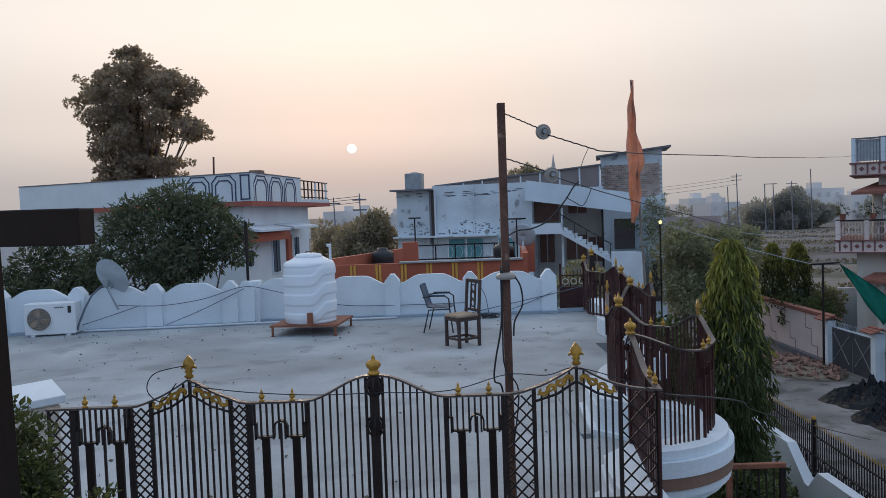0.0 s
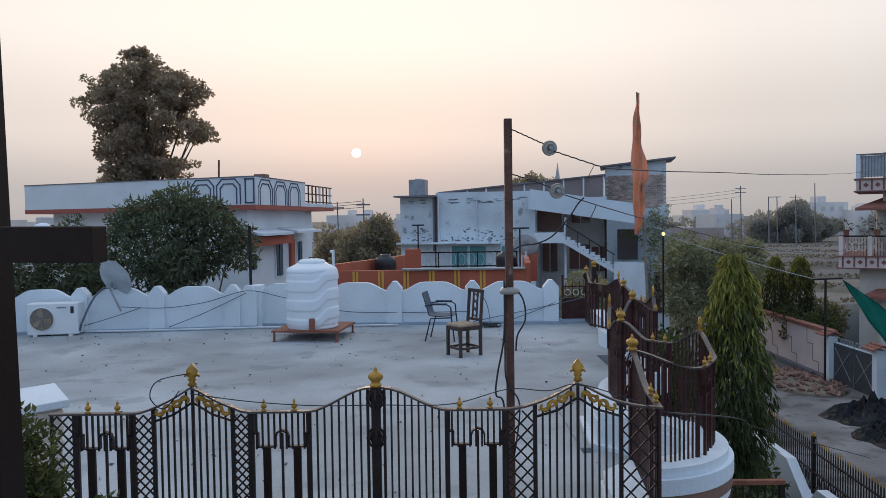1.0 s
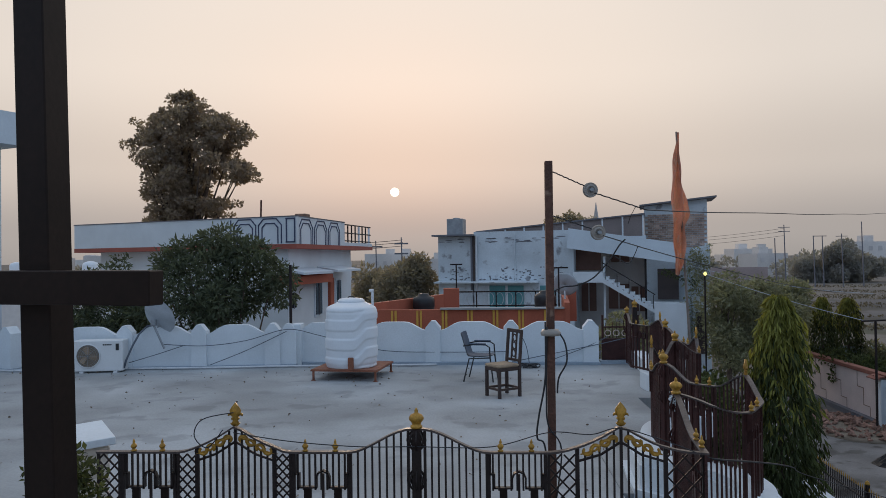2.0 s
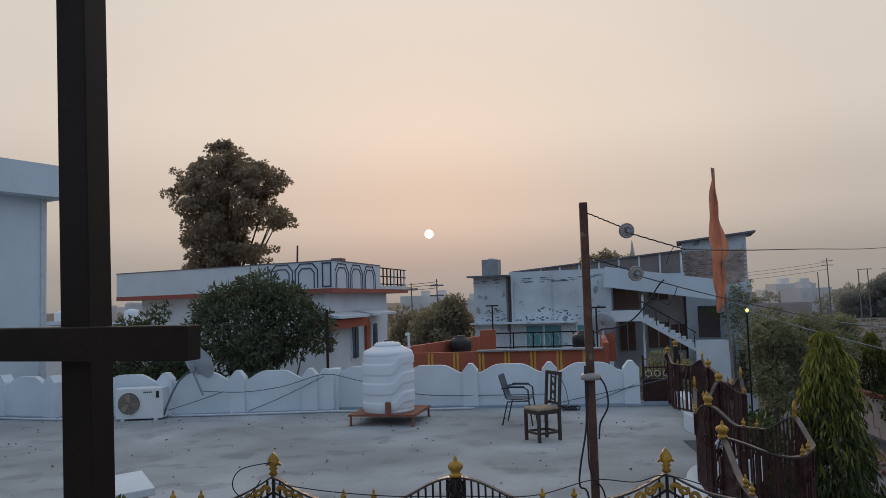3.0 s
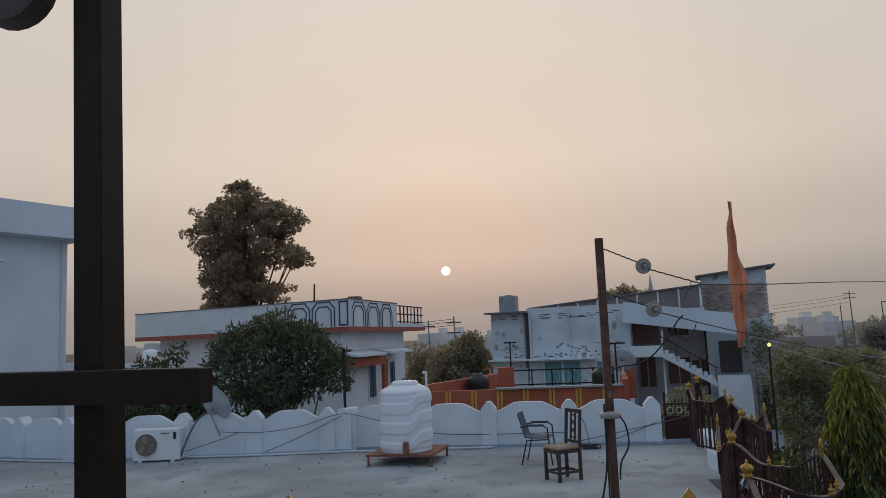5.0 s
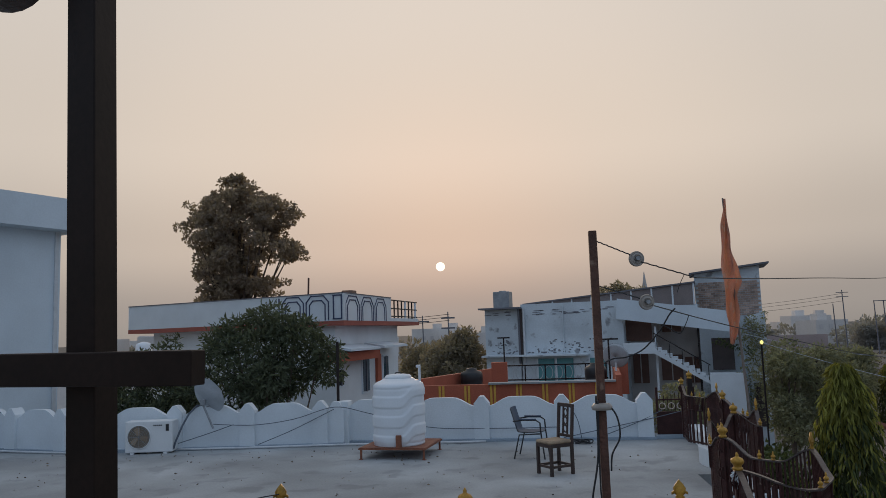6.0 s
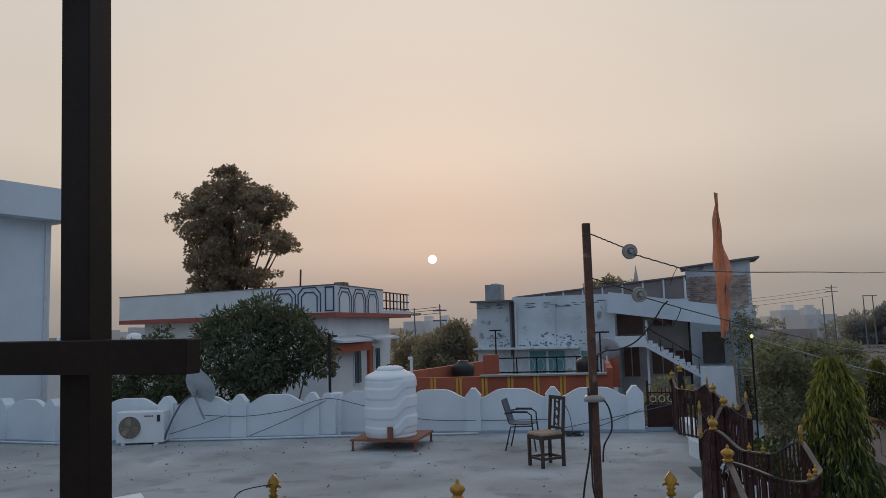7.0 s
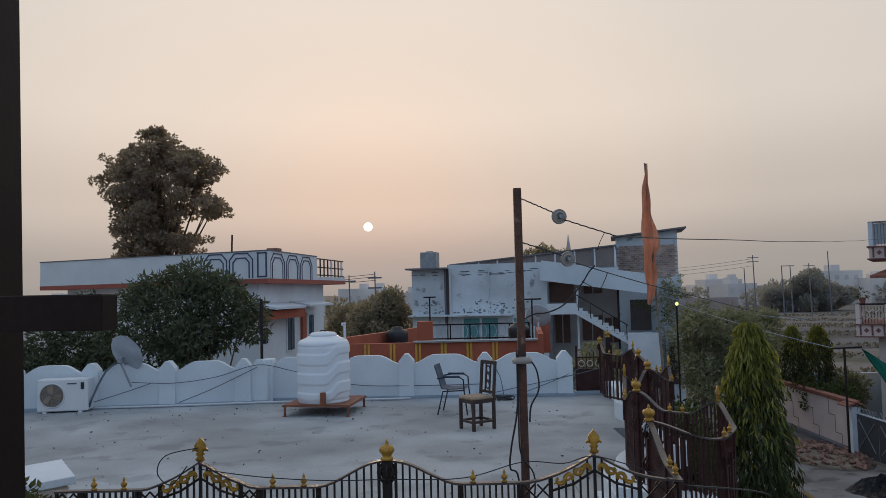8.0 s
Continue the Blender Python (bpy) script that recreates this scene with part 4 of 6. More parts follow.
# ---- red walled neighbour terrace ----
red = thing("red_terrace", "neighbouring terrace with brick-red parapet and yellow stripes", "terrace wall", pose(0, 19, 0))
bm = B()
box(bm, (-0.5, 2.6, -2.3), (5.0, 5.4, 4.4))
part("body", bm, M_ROOF, red)
bm = B()
box(bm, (-0.55, 0.0, 0.33), (5.1, 0.14, 1.04))
part("front_wall", bm, M_ORANGE, red)
bm = B()
box(bm, (0.4, 0.0, 0.865), (3.1, 0.3, 0.04))
part("ledge", bm, M_ROOF, red, "pale cement ledge")
for i in range(7):
    for o in (-0.045, 0.045):
        bm = B()
        box(bm, (-2.32 + i * 0.64 + o, -0.078, 0.33), (0.055, 0.02, 1.0))
        part("stripe", bm, M_YELLOW, red, "yellow painted stripe")
bm = B()
box(bm, (2.25, 2.5, 0.45), (0.14, 5.2, 1.1), pose(0, 0, 0, 0, 0, -5))
part("side_wall", bm, M_ORANGE, red)
bm = B()
box(bm, (-2.1, 2.6, 0.5), (0.14, 5.6, 1.0), pose(0, 0, 0, 0, 0, -20))
part("side_wall", bm, M_ORANGE, red)
bm = B()
box(bm, (-1.0, 3.2, 0.75), (0.45, 0.4, 1.0))
part("pier", bm, M_ORANGE, red)
bm = B()
box(bm, (2.6, 4.6, 0.75), (0.4, 0.4, 1.2))
part("pier", bm, M_ORANGE, red)
for z in (0.62, 1.06):
    bm = B()
    box(bm, (0.65, 4.9, z), (3.2, 0.04, 0.04))
    part("rail", bm, M_IRON, red)
for i in range(6):
    bm = B()
    box(bm, (-0.9 + i * 0.62, 4.9, 0.75), (0.04, 0.04, 0.66))
    part("rail_post", bm, M_IRON, red)
for i in range(10):
    bm = B()
    rr = 0.12
    tube(bm, [(rr * math.cos(a * math.pi / 6), 0, 0.2 * math.sin(a * math.pi / 6)) for a in range(13)], 0.010, 5)
    part("scrollwork", bm, M_DISH, red, m=pose(-0.75 + i * 0.3, 4.9, 0.83))
for x, y in ((-1.75, 2.3), (1.75, 3.3)):
    bt = thing("black_tank", "black round plastic water tank on the neighbouring terrace", "water tank", pose(x, 19 + y, -0.1))
    bm = B()
    lathe(bm, [(0.29, 0), (0.31, 0.03), (0.31, 0.4), (0.295, 0.43), (0.31, 0.46), (0.31, 0.8), (0.295, 0.83), (0.31, 0.86), (0.31, 1.08), (0.28, 1.14), (0.16, 1.18), (0.15, 1.24), (0.0, 1.26)], seg=28)
    part("barrel", bm, M_BLACK, bt, smooth=True)

# ---- big white building with outside stairs ----
BW = thing("apartment_building", "weathered white two-storey building with outside stairs and sloping roofs", "building", pose(4.26, 44, GZ, 0, 0, -12))


def wz(z):
    return z - GZ


bm = B()
box(bm, (-6.15, 3, wz(3.40) / 2), (2.1, 6, wz(3.40)))
part("wall", bm, M_OLDWHITE, BW)
bm = B()
box(bm, (-2.05, 3, wz(3.66) / 2), (5.9, 6, wz(3.66)))
part("wall", bm, M_OLDWHITE, BW)
bm = B()
box(bm, (-6.2, 2.6, wz(3.46)), (2.5, 6.4, 0.1))
part("roof_slab", bm, M_PANELGREY, BW)
bm = B()
box(bm, (3.1, 5.2, wz(2.6) / 2), (4.6, 3.6, wz(2.6)))
part("wall", bm, M_GREYWALL, BW, "dusty rear wall of the stair well")
for x, z, w, h in ((3.3, -0.35, 1.2, 1.5), (4.5, -0.5, 0.9, 1.5), (1.5, -0.3, 0.9, 1.9), (3.4, 2.0, 1.1, 0.5)):
    sh = part("shutter", box(B(), (x, 3.36, wz(z)), (w, 0.1, h)), M_BROWNSHUT, BW, "brown shuttered opening")
    part("mullion", box(B(), (x, 3.29, wz(z)), (0.06, 0.06, h)), M_GREYWALL, sh)
bm = B()
plate(bm, [(4.86, 0), (8.35, 0), (8.35, wz(5.34)), (4.86, wz(5.00))], 3.0, pose(0, 3.2, 0))
part("wall", bm, M_OLDWHITE, BW)
bm = B()
plate(bm, [(7.4, 0), (8.35, 0), (8.35, wz(2.7)), (7.4, wz(2.5))], 1.6, pose(0, 0.9, 0))
part("wall", bm, M_OLDWHITE, BW)
bm = B()
plate(bm, [(4.6, wz(4.99)), (8.85, wz(5.40)), (8.85, wz(5.50)), (4.6, wz(5.08))], 3.6, pose(0, 3.1, 0))
part("roof_sheet", bm, M_PANELGREY, BW)
# sloping sheet roof over a strip of grey panels
bm = B()
plate(bm, [(-4.9, wz(3.62)), (4.9, wz(4.46)), (4.9, wz(4.54)), (-4.9, wz(3.70))], 5.0, pose(0, 2.6, 0))
part("roof_sheet", bm, M_PANELGREY, BW)
for i in range(8):
    x0, x1 = -4.2 + i * 1.13, -4.2 + (i + 1) * 1.13 - 0.08
    f = lambda x: wz(3.62 + 0.0857 * (x + 4.9))
    base = wz(3.66) if x0 < 0.8 else wz(3.25)
    bm = B()
    plate(bm, [(x0, base), (x1, base), (x1, f(x1)), (x0, f(x0))], 0.08, pose(0, 0.25, 0))
    part("infill_panel", bm, M_PANELBROWN, BW, "dull brown-grey infill panel")
    part("mullion", box(B(), (x1 + 0.04, 0.22, (base + f(x1)) / 2), (0.09, 0.1, f(x1) - base)), M_WHITE, BW)
bm = B()
box(bm, (2.9, 0.3, wz(3.1)), (4.1, 0.14, 0.36))
part("upper_band", bm, M_BLUEWHITE, BW)
# canopy that follows the stairs
bm = B()
plate(bm, [(0.55, wz(2.60)), (6.62, wz(1.69)), (6.66, wz(2.80)), (0.67, wz(3.74))], 0.2, pose(0, -0.4, 0))
part("stair_canopy", bm, M_BLUEWHITE, BW, "bluish white sloping parapet")
bm = B()
box(bm, (1.75, 0.1, wz(0.93)), (1.7, 1.4, 0.6))
part("landing", bm, M_WHITE, BW)
for i in range(10):
    bm = B()
    box(bm, (2.75 + i * 0.28, -0.1, wz(0.86 - i * 0.175)), (0.32, 1.0, 0.19))
    part("step", bm, M_WHITE, BW)
bm = B()
plate(bm, [(2.55, wz(0.9)), (5.5, wz(-0.95)), (5.5, wz(-1.15)), (2.55, wz(0.62))], 0.1, pose(0, -0.62, 0))
part("stringer", bm, M_WHITE, BW)
bm = B()
tube(bm, [(2.55, -0.62, wz(1.75)), (5.4, -0.62, wz(-0.05))], 0.03, 6)
for i in range(5):
    x = 2.7 + i * 0.65
    tube(bm, [(x, -0.62, wz(0.75 - (x - 2.6) * 0.62)), (x, -0.62, wz(1.66 - (x - 2.6) * 0.63))], 0.02, 5)
part("handrail", bm, M_IRON, BW)
for x in (2.62, 4.9):
    bm = B()
    box(bm, (x, 0.2, wz(-0.2)), (0.12, 0.12, wz(-0.2) * 0 + 4.6))
    part("column", bm, M_WHITE if x < 3 else M_IRON, BW)
bm = B()
box(bm, (6.2, -0.1, wz(-0.5) / 2), (1.7, 1.6, wz(-0.5)))
part("porch_block", bm, M_WHITE, BW)
bm = B()
box(bm, (6.13, 0.9, wz(0.48)), (1.15, 0.1, 1.75))
part("door", bm, M_DARKROOM, BW, "dark brown door")
bm = B()
box(bm, (7.85, 0.08, wz(-2.2)), (0.6, 0.06, 2.3))
part("door", bm, M_DARKROOM, BW)
# ledge, pipes, ground storey front
bm = B()
box(bm, (-4.2, -0.35, wz(0.66)), (6.2, 0.8, 0.09))
part("ledge", bm, M_OLDWHITE, BW)
for x in (-5.12, -4.82):
    bm = B()
    tube(bm, [(x, -0.08, wz(3.4)), (x, -0.08, wz(0.2))], 0.06, 8)
    part("drain_pipe", bm, M_PVC if x > -5 else M_PANELGREY, BW)
# flat strip over the joint: the gap's stain and shade given as dark colour
bm = B()
box(bm, (-5.02, -0.02, wz(2.05)), (0.2, 0.06, 2.75))
part("stain_strip", bm, M_DARKROOM, BW, "flat dark strip for the stained and shaded gap between two wall faces")
bm = B()
tube(bm, [(-2.5, -0.08, wz(3.5)), (-2.5, -0.08, wz(0.7))], 0.035, 6)
part("drain_pipe", bm, M_OLDWHITE, BW)
for x in (-3.6, -2.5, -0.6):
    dr = part("door", box(B(), (x, -0.03, wz(-0.6)), (0.95, 0.08, 2.1)), M_TEAL, BW, "teal painted door leaf")
    part("frame", box(B(), (x - 0.5, -0.05, wz(-0.6)), (0.08, 0.1, 2.2)), M_WHITE, dr)
bm = B()
box(bm, (1.6, 1.5, wz(1.92)), (1.5, 0.1, 1.24))
part("window", bm, M_BROWNSHUT, BW, "brown shuttered window")
tk = thing("roof_tank", "grey square sheet-metal water tank on the roof", "water tank", BW.matrix_basis @ pose(-6.3, 1.0, wz(3.51)))
bm = B()
box(bm, (0, 0, 0.5), (1.0, 0.9, 1.0), bevel=0.03)
part("body", bm, M_GREYMETAL, tk)
bm = B()
lathe(bm, [(0.22, 1.0), (0.22, 1.06), (0.0, 1.08)], seg=16)
part("lid", bm, M_GREYMETAL, tk)

# ---- flag on a bamboo pole ----
flag = thing("flag_pole", "faded saffron cloth flag hanging on a grey bamboo pole", "flag", pose(4.3, 17, GZ))
bm = B()
tube(bm, [(0.25, 0, 0), (0.2, 0, 4.9), (0.05, 0, 8.0), (-0.02, 0, 9.4)], 0.035, 8, 0.018)
part("shaft", bm, M_BAMBOO, flag, smooth=True)
bm = B()
def between(t, stops):
    for (a, p), (b, q) in zip(stops, stops[1:]):
        if t <= b:
            u = (t - a) / (b - a)
            return p + (q - p) * u * u * (3 - 2 * u)
    return stops[-1][1]


LEFT_EDGE = [(0, -0.02), (0.2, -0.10), (0.5, -0.16), (0.8, -0.13), (0.92, -0.09), (1, -0.07)]
RIGHT_EDGE = [(0, 0.02), (0.33, 0.08), (0.5, 0.20), (0.57, 0.23), (0.68, 0.12), (0.8, 0.13), (0.92, 0.09), (1, 0.0)]
rows = []
for i in range(41):
    t = i / 40
    z = 9.38 - 3.15 * t
    x0, x1 = between(t, LEFT_EDGE), between(t, RIGHT_EDGE)
    rows.append([bm.verts.new((x0 + (x1 - x0) * j / 8 + 0.012 * math.sin(t * 23 + j), -0.05 + 0.075 * math.sin(j * 1.5 + t * 7) * min(1, t * 3), z + 0.03 * math.sin(j * 1.1 + t * 15) * t)) for j in range(9)])
for u, v in zip(rows, rows[1:]):
    for j in range(8):
        bm.faces.new((u[j], u[j + 1], v[j + 1], v[j]))
bmesh.ops.solidify(bm, geom=bm.faces[:], thickness=0.008)
part("cloth", bm, M_FLAG, flag, "faded saffron cloth", True)


# ---- trees ----
def tree(name, label, base, height, lobes, leaf, density, material, trunk_r=0.2, aspect=0.45, droop=0.2, seed=3, limbs=6, category="tree", crown_low=0.35, inner=0.45):
    t = thing(name, label, category, pose(*base))
    rng = random.Random(seed)
    bm = B()
    tube(bm, [(0, 0, 0), (0.05, 0, height * 0.3), (0, 0.05, height * 0.6), (0.1, 0, height * 0.92)], trunk_r, 9, trunk_r * 0.2)
    part("trunk", bm, M_BARK, t, smooth=True)
    bm = B()
    for c, r in lobes[:limbs * 3]:
        z0 = height * rng.uniform(crown_low, 0.6)
        z0 = min(z0, c[2] * 0.9)
        tube(bm, [(0, 0, z0), (c[0] * 0.45, c[1] * 0.45, z0 + (c[2] - z0) * 0.35), (c[0] * 0.9, c[1] * 0.9, c[2])], trunk_r * 0.35, 6, trunk_r * 0.06)
    part("limb", bm, M_BARK, t, smooth=True)
    P, N = lobes_cloud(lobes, density, seed, inner)
    leaves("crown", P, N, leaf, material, t, aspect, droop, seed)
    return t


def random_lobes(seed, n, centre, radii, size, lo=0.6):
    rng = random.Random(seed)
    out = []
    for i in range(n):
        while True:
            v = Vector((rng.uniform(-1, 1), rng.uniform(-1, 1), rng.uniform(-1, 1)))
            if lo < v.length < 1:
                break
        k = rng.uniform(0.7, 1.3) * size
        out.append(((centre[0] + v.x * radii[0], centre[1] + v.y * radii[1], centre[2] + v.z * radii[2]), (k, k, k * 0.8)))
    return out


# tall spreading tree behind the house: height over ground, reach to either side of the trunk
TALL_SHAPE = [(8.6, 3.2, 3.6), (9.6, 3.3, 3.9), (11.0, 3.1, 4.7), (11.8, 3.9, 4.8), (12.7, 3.3, 5.4), (13.4, 3.9, 6.5), (14.3, 4.1, 6.2),
              (14.9, 4.5, 5.0), (15.5, 5.0, 4.6), (16.2, 4.0, 5.2), (17.2, 4.3, 4.5), (17.7, 2.4, 3.2), (18.3, 2.1, 1.9), (19.0, 1.3, 1.0), (19.45, 0.3, 0.3)]


def crown_lobes(seed, n, shape, depth):
    """Clumps on the ends of limbs inside an uneven crown, thinner low on the sunny side."""
    rng = random.Random(seed)
    out = []
    while len(out) < n:
        z = rng.uniform(shape[0][0], shape[-1][0])
        for a, b in zip(shape, shape[1:]):
            if z <= b[0]:
                u = (z - a[0]) / (b[0] - a[0])
                lft, rgt = a[1] + (b[1] - a[1]) * u, a[2] + (b[2] - a[2]) * u
                break
        if rng.random() > (lft + rgt) / 10:
            continue
        ang, reach = rng.uniform(0, 2 * math.pi), rng.random() ** 0.5
        x = (rgt if math.cos(ang) > 0 else lft) * math.cos(ang) * reach
        y = depth * (lft + rgt) / 10 * math.sin(ang) * reach
        gap = noise.noise(Vector((x * 0.55, 1.7, z * 0.75)))
        if gap < (-0.04 if x > 0.8 and z < 13.2 else -0.30):
            continue
        k = rng.uniform(0.30, 0.62) * (0.75 if reach > 0.85 else 1.0)
        x -= math.copysign(min(abs(x), k * 0.8), x)
        out.append(((x, y, z - 0.25), (k * 1.25, k * 1.15, k * 0.75)))
    return out


lobs = crown_lobes(9, 400, TALL_SHAPE, 3.6)
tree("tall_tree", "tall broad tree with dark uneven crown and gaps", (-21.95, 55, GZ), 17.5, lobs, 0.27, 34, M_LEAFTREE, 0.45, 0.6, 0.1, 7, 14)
# leafy tree close behind the parapet
lobs = random_lobes(11, 64, (0, 0, 6.1), (1.5, 1.2, 1.15), 0.37, 0.1)
tree("mango_tree", "dense dark green leafy tree behind the parapet", (-6.2, 17.4, GZ), 6.8, lobs, 0.16, 95, M_LEAFDARK, 0.16, 0.32, 0.25, 12, 6)
lobs = random_lobes(13, 36, (0, 0, 5.35), (1.8, 1.0, 0.85), 0.42, 0.2) + [((-0.1, 0, 6.35), (0.32, 0.3, 0.3)), ((0.1, 0.1, 6.6), (0.26, 0.25, 0.25)), ((-0.3, 0, 6.2), (0.3, 0.3, 0.25))]
tree("mango_tree", "dark green leafy shrub behind the parapet", (-8.9, 17.6, GZ), 5.4, lobs, 0.16, 110, M_LEAFDARK, 0.12, 0.32, 0.25, 14, 5)


def ashoka(base, height, width, seed, density=240, leaf=0.2):
    """A narrow weeping tree: drooping leaves hung in tiers round a straight trunk."""
    t = thing("weeping_tree", "narrow weeping tree with long drooping bright green leaves", "tree", pose(*base), group="weeping trees")
    bm = B()
    tube(bm, [(0, 0, 0), (0.02, 0, height * 0.5), (0, 0, height * 0.97)], 0.09, 8, 0.02)
    part("trunk", bm, M_BARK, t, smooth=True)
    rng = np.random.default_rng(seed)
    n = int(density * height * width * 3)
    z = rng.uniform(0.03, 1.0, n)
    prof = np.where(z > 0.72, np.clip((1 - z) / 0.28, 0, 1) ** 0.7 * 0.72 + 0.16, 0.85 + 0.13 * np.sin(z * 9 + seed))
    a = rng.uniform(0, 2 * np.pi, n)
    lump = 1 + 0.34 * np.sin(a * 5 + z * 14) * np.sin(z * 26 + a * 2)
    r = width / 2 * prof * lump * rng.uniform(0.12, 1.0, n) ** 0.5
    P = np.stack([r * np.cos(a), r * np.sin(a), z * height], 1)
    N = np.stack([np.cos(a) * 0.45, np.sin(a) * 0.45, -np.ones(n)], 1)
    # brighter green near the top and towards one side, mid green elsewhere
    top = z + rng.uniform(-0.16, 0.16, n) + 0.1 * np.cos(a + 2.2) > 0.84
    for sel, mt, nm in ((top, M_LEAFBRIGHT, "young_leaves"), (~top, M_LEAFMID, "crown")):
        leaves(nm, P[sel], N[sel], leaf, mt, t, 0.22, 0.3, seed, spread=0.35)
    return t


ashoka((4.92, 13.0, GZ), 5.98, 1.28, 2, 430, 0.19)
ashoka((15.85, 36.5, GZ), 4.6, 1.35, 3, 280, 0.2)
ashoka((17.2, 36.8, GZ), 4.55, 1.6, 4, 280, 0.2)

# dark overgrown trees along the lane
for i, (x, y, cz, rx, rz) in enumerate(((11.5, 33, 4.0, 1.6, 1.75), (10.2, 32.4, 3.6, 0.6, 2.1), (12.8, 33.5, 3.5, 1.0, 1.3), (14.0, 35.5, 4.3, 0.5, 1.0))):
    lobs = random_lobes(30 + i, 40, (0, 0, cz), (rx, 1.3, rz), 0.5, 0.1)
    tree("lane_tree", "dark overgrown tree beside the lane", (x, y, GZ), cz + rz, lobs, 0.2, 60, M_LEAFLANE, 0.14, 0.4, 0.2, 40 + i, 5)
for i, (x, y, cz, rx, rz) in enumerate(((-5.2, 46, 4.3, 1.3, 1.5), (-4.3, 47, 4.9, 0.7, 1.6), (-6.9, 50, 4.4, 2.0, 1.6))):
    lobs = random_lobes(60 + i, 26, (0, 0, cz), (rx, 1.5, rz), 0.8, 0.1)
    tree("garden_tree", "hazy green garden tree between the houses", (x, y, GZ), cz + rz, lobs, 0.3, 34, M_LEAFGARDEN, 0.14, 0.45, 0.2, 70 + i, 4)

# ---- sun disc in the haze ----
bm = B()
lathe(bm, [(11.6, 0), (11.6, 0.5)], seg=40)
solid("sun", bm, glow("pale_sun", (1.0, 0.86, 0.68), 2.2), "pale round sun low in the haze", "sun", kind="structure", m=look(SUN_DIR * 1950 + Vector((0, 0, 2.1)), (0, 0, 2.1)))


# ---- peeled plaster on the far building ----
rng = random.Random(44)
for i in range(150):
    low = i % 5
    x = rng.uniform(-7.0, 0.3)
    z = 0.8 + 0.75 * rng.random() ** 2 if low else rng.uniform(3.0, 3.3)
    w, h = (rng.uniform(0.05, 0.22), rng.uniform(0.03, 0.11)) if low else (rng.uniform(0.2, 0.7), rng.uniform(0.03, 0.08))
    if abs(x + 5.0) < 0.3:
        continue
    k = rng.randint(6, 9)
    bm = B()
    plate(bm, [(w * rng.uniform(0.35, 0.6) * math.cos(2 * math.pi * j / k), h * rng.uniform(0.35, 0.6) * math.sin(2 * math.pi * j / k)) for j in range(k)], 0.008)
    part("peeled_patch", bm, M_PANELGREY, BW, m=pose(x, -0.005, wz(z)))

# ---- white pillar at the railing's end ----
pil = thing("gate_pillar", "white grooved pillar with a flat square cap beside the railing", "pillar", pose(-2.76, 4.96, 0.0, 0, 0, -55))
bm = B()
box(bm, (0, 0, 0.48), (0.48, 0.24, 0.96))
for i in range(9):
    box(bm, (0, 0, 0.12 + i * 0.1), (0.5, 0.265, 0.05), bevel=0.008)
part("shaft", bm, M_CREAM, pil, "cream grooved shaft")
bm = B()
box(bm, (0, 0, 0.985), (0.62, 0.32, 0.05), pose(0, 0, 0, 3, 0, 0), bevel=0.004)
part("cap", bm, M_WHITE, pil)

M_LEAFSHRUB = mat("light_green_leaf", (0.075, 0.09, 0.035), 0.6, 0.25, 1, 30, 0.0, by_island=0.5, through_light=0.4, spec=0.3)

# ---- leafy pot plant beside the viewer ----
def shrub(base, lobes, leaf, density, seed, label, material, aspect=0.5):
    t = thing("shrub", label, "plant", pose(*base))
    bm = B()
    for c, r in lobes[:9]:
        tube(bm, [(0, 0, 0), (c[0] * 0.4, c[1] * 0.4, c[2] * 0.5), c], 0.012, 5, 0.004)
    part("stems", bm, M_BARK, t)
    P, N = lobes_cloud(lobes, density, seed, 0.3)
    leaves("foliage", P, N, leaf, material, t, aspect, 0.0, seed)
    return t


shrub((-2.08, 3.3, 0.35), random_lobes(91, 46, (0.12, 0, 0.58), (0.15, 0.2, 0.45), 0.08, 0.1) + random_lobes(93, 16, (0.34, 0.02, 0.50), (0.19, 0.12, 0.15), 0.06, 0.1), 0.036, 1100, 92, "green leafy shrub in front of the railing", M_LEAFSHRUB)
shrub((-0.62, 3.4, 0.35), [((0.02, 0, 0.36), (0.04, 0.04, 0.03)), ((0.06, 0, 0.33), (0.04, 0.03, 0.03))], 0.09, 900, 94, "bright green sprig of a small plant", M_LEAFBRIGHT)

# ---- gate at the terrace's far corner ----
tg = thing("terrace_gate", "small maroon sheet-metal gate with scrollwork at the terrace end", "gate", pose(2.34, 15.35, 0.0))
bm = B()
box(bm, (0.35, 0, 0.27), (0.66, 0.02, 0.42))
part("lower_panel", bm, M_MAROON, tg)
for x in (0.0, 0.7):
    bm = B()
    box(bm, (x, 0, 0.48), (0.04, 0.04, 0.96))
    part("stile", bm, M_MAROON, tg)
for z in (0.06, 0.48, 0.72):
    bm = B()
    box(bm, (0.35, 0, z), (0.66, 0.03, 0.03))
    part("rail", bm, M_MAROON, tg)
for i in range(9):
    bm = B()
    x = 0.06 + i * 0.072
    h = 0.80 + 0.14 * (x / 0.7) ** 2
    box(bm, (x, 0, (0.5 + h) / 2), (0.012, 0.012, h - 0.5))
    part("bar", bm, M_MAROON, tg)
for i in range(4):
    bm = B()
    tube(bm, [(0.06 * math.cos(a * math.pi / 5), 0, 0.06 * math.sin(a * math.pi / 5)) for a in range(11)], 0.008, 5)
    part("scroll", bm, M_PINKWALL, tg, "faded pink scroll", m=pose(0.1 + i * 0.17, -0.01, 0.60))
bm = B()
box(bm, (0.62, -0.12, 0.56), (0.09, 0.09, 1.12))
gp = part("gate_post", bm, M_IRON, tg)
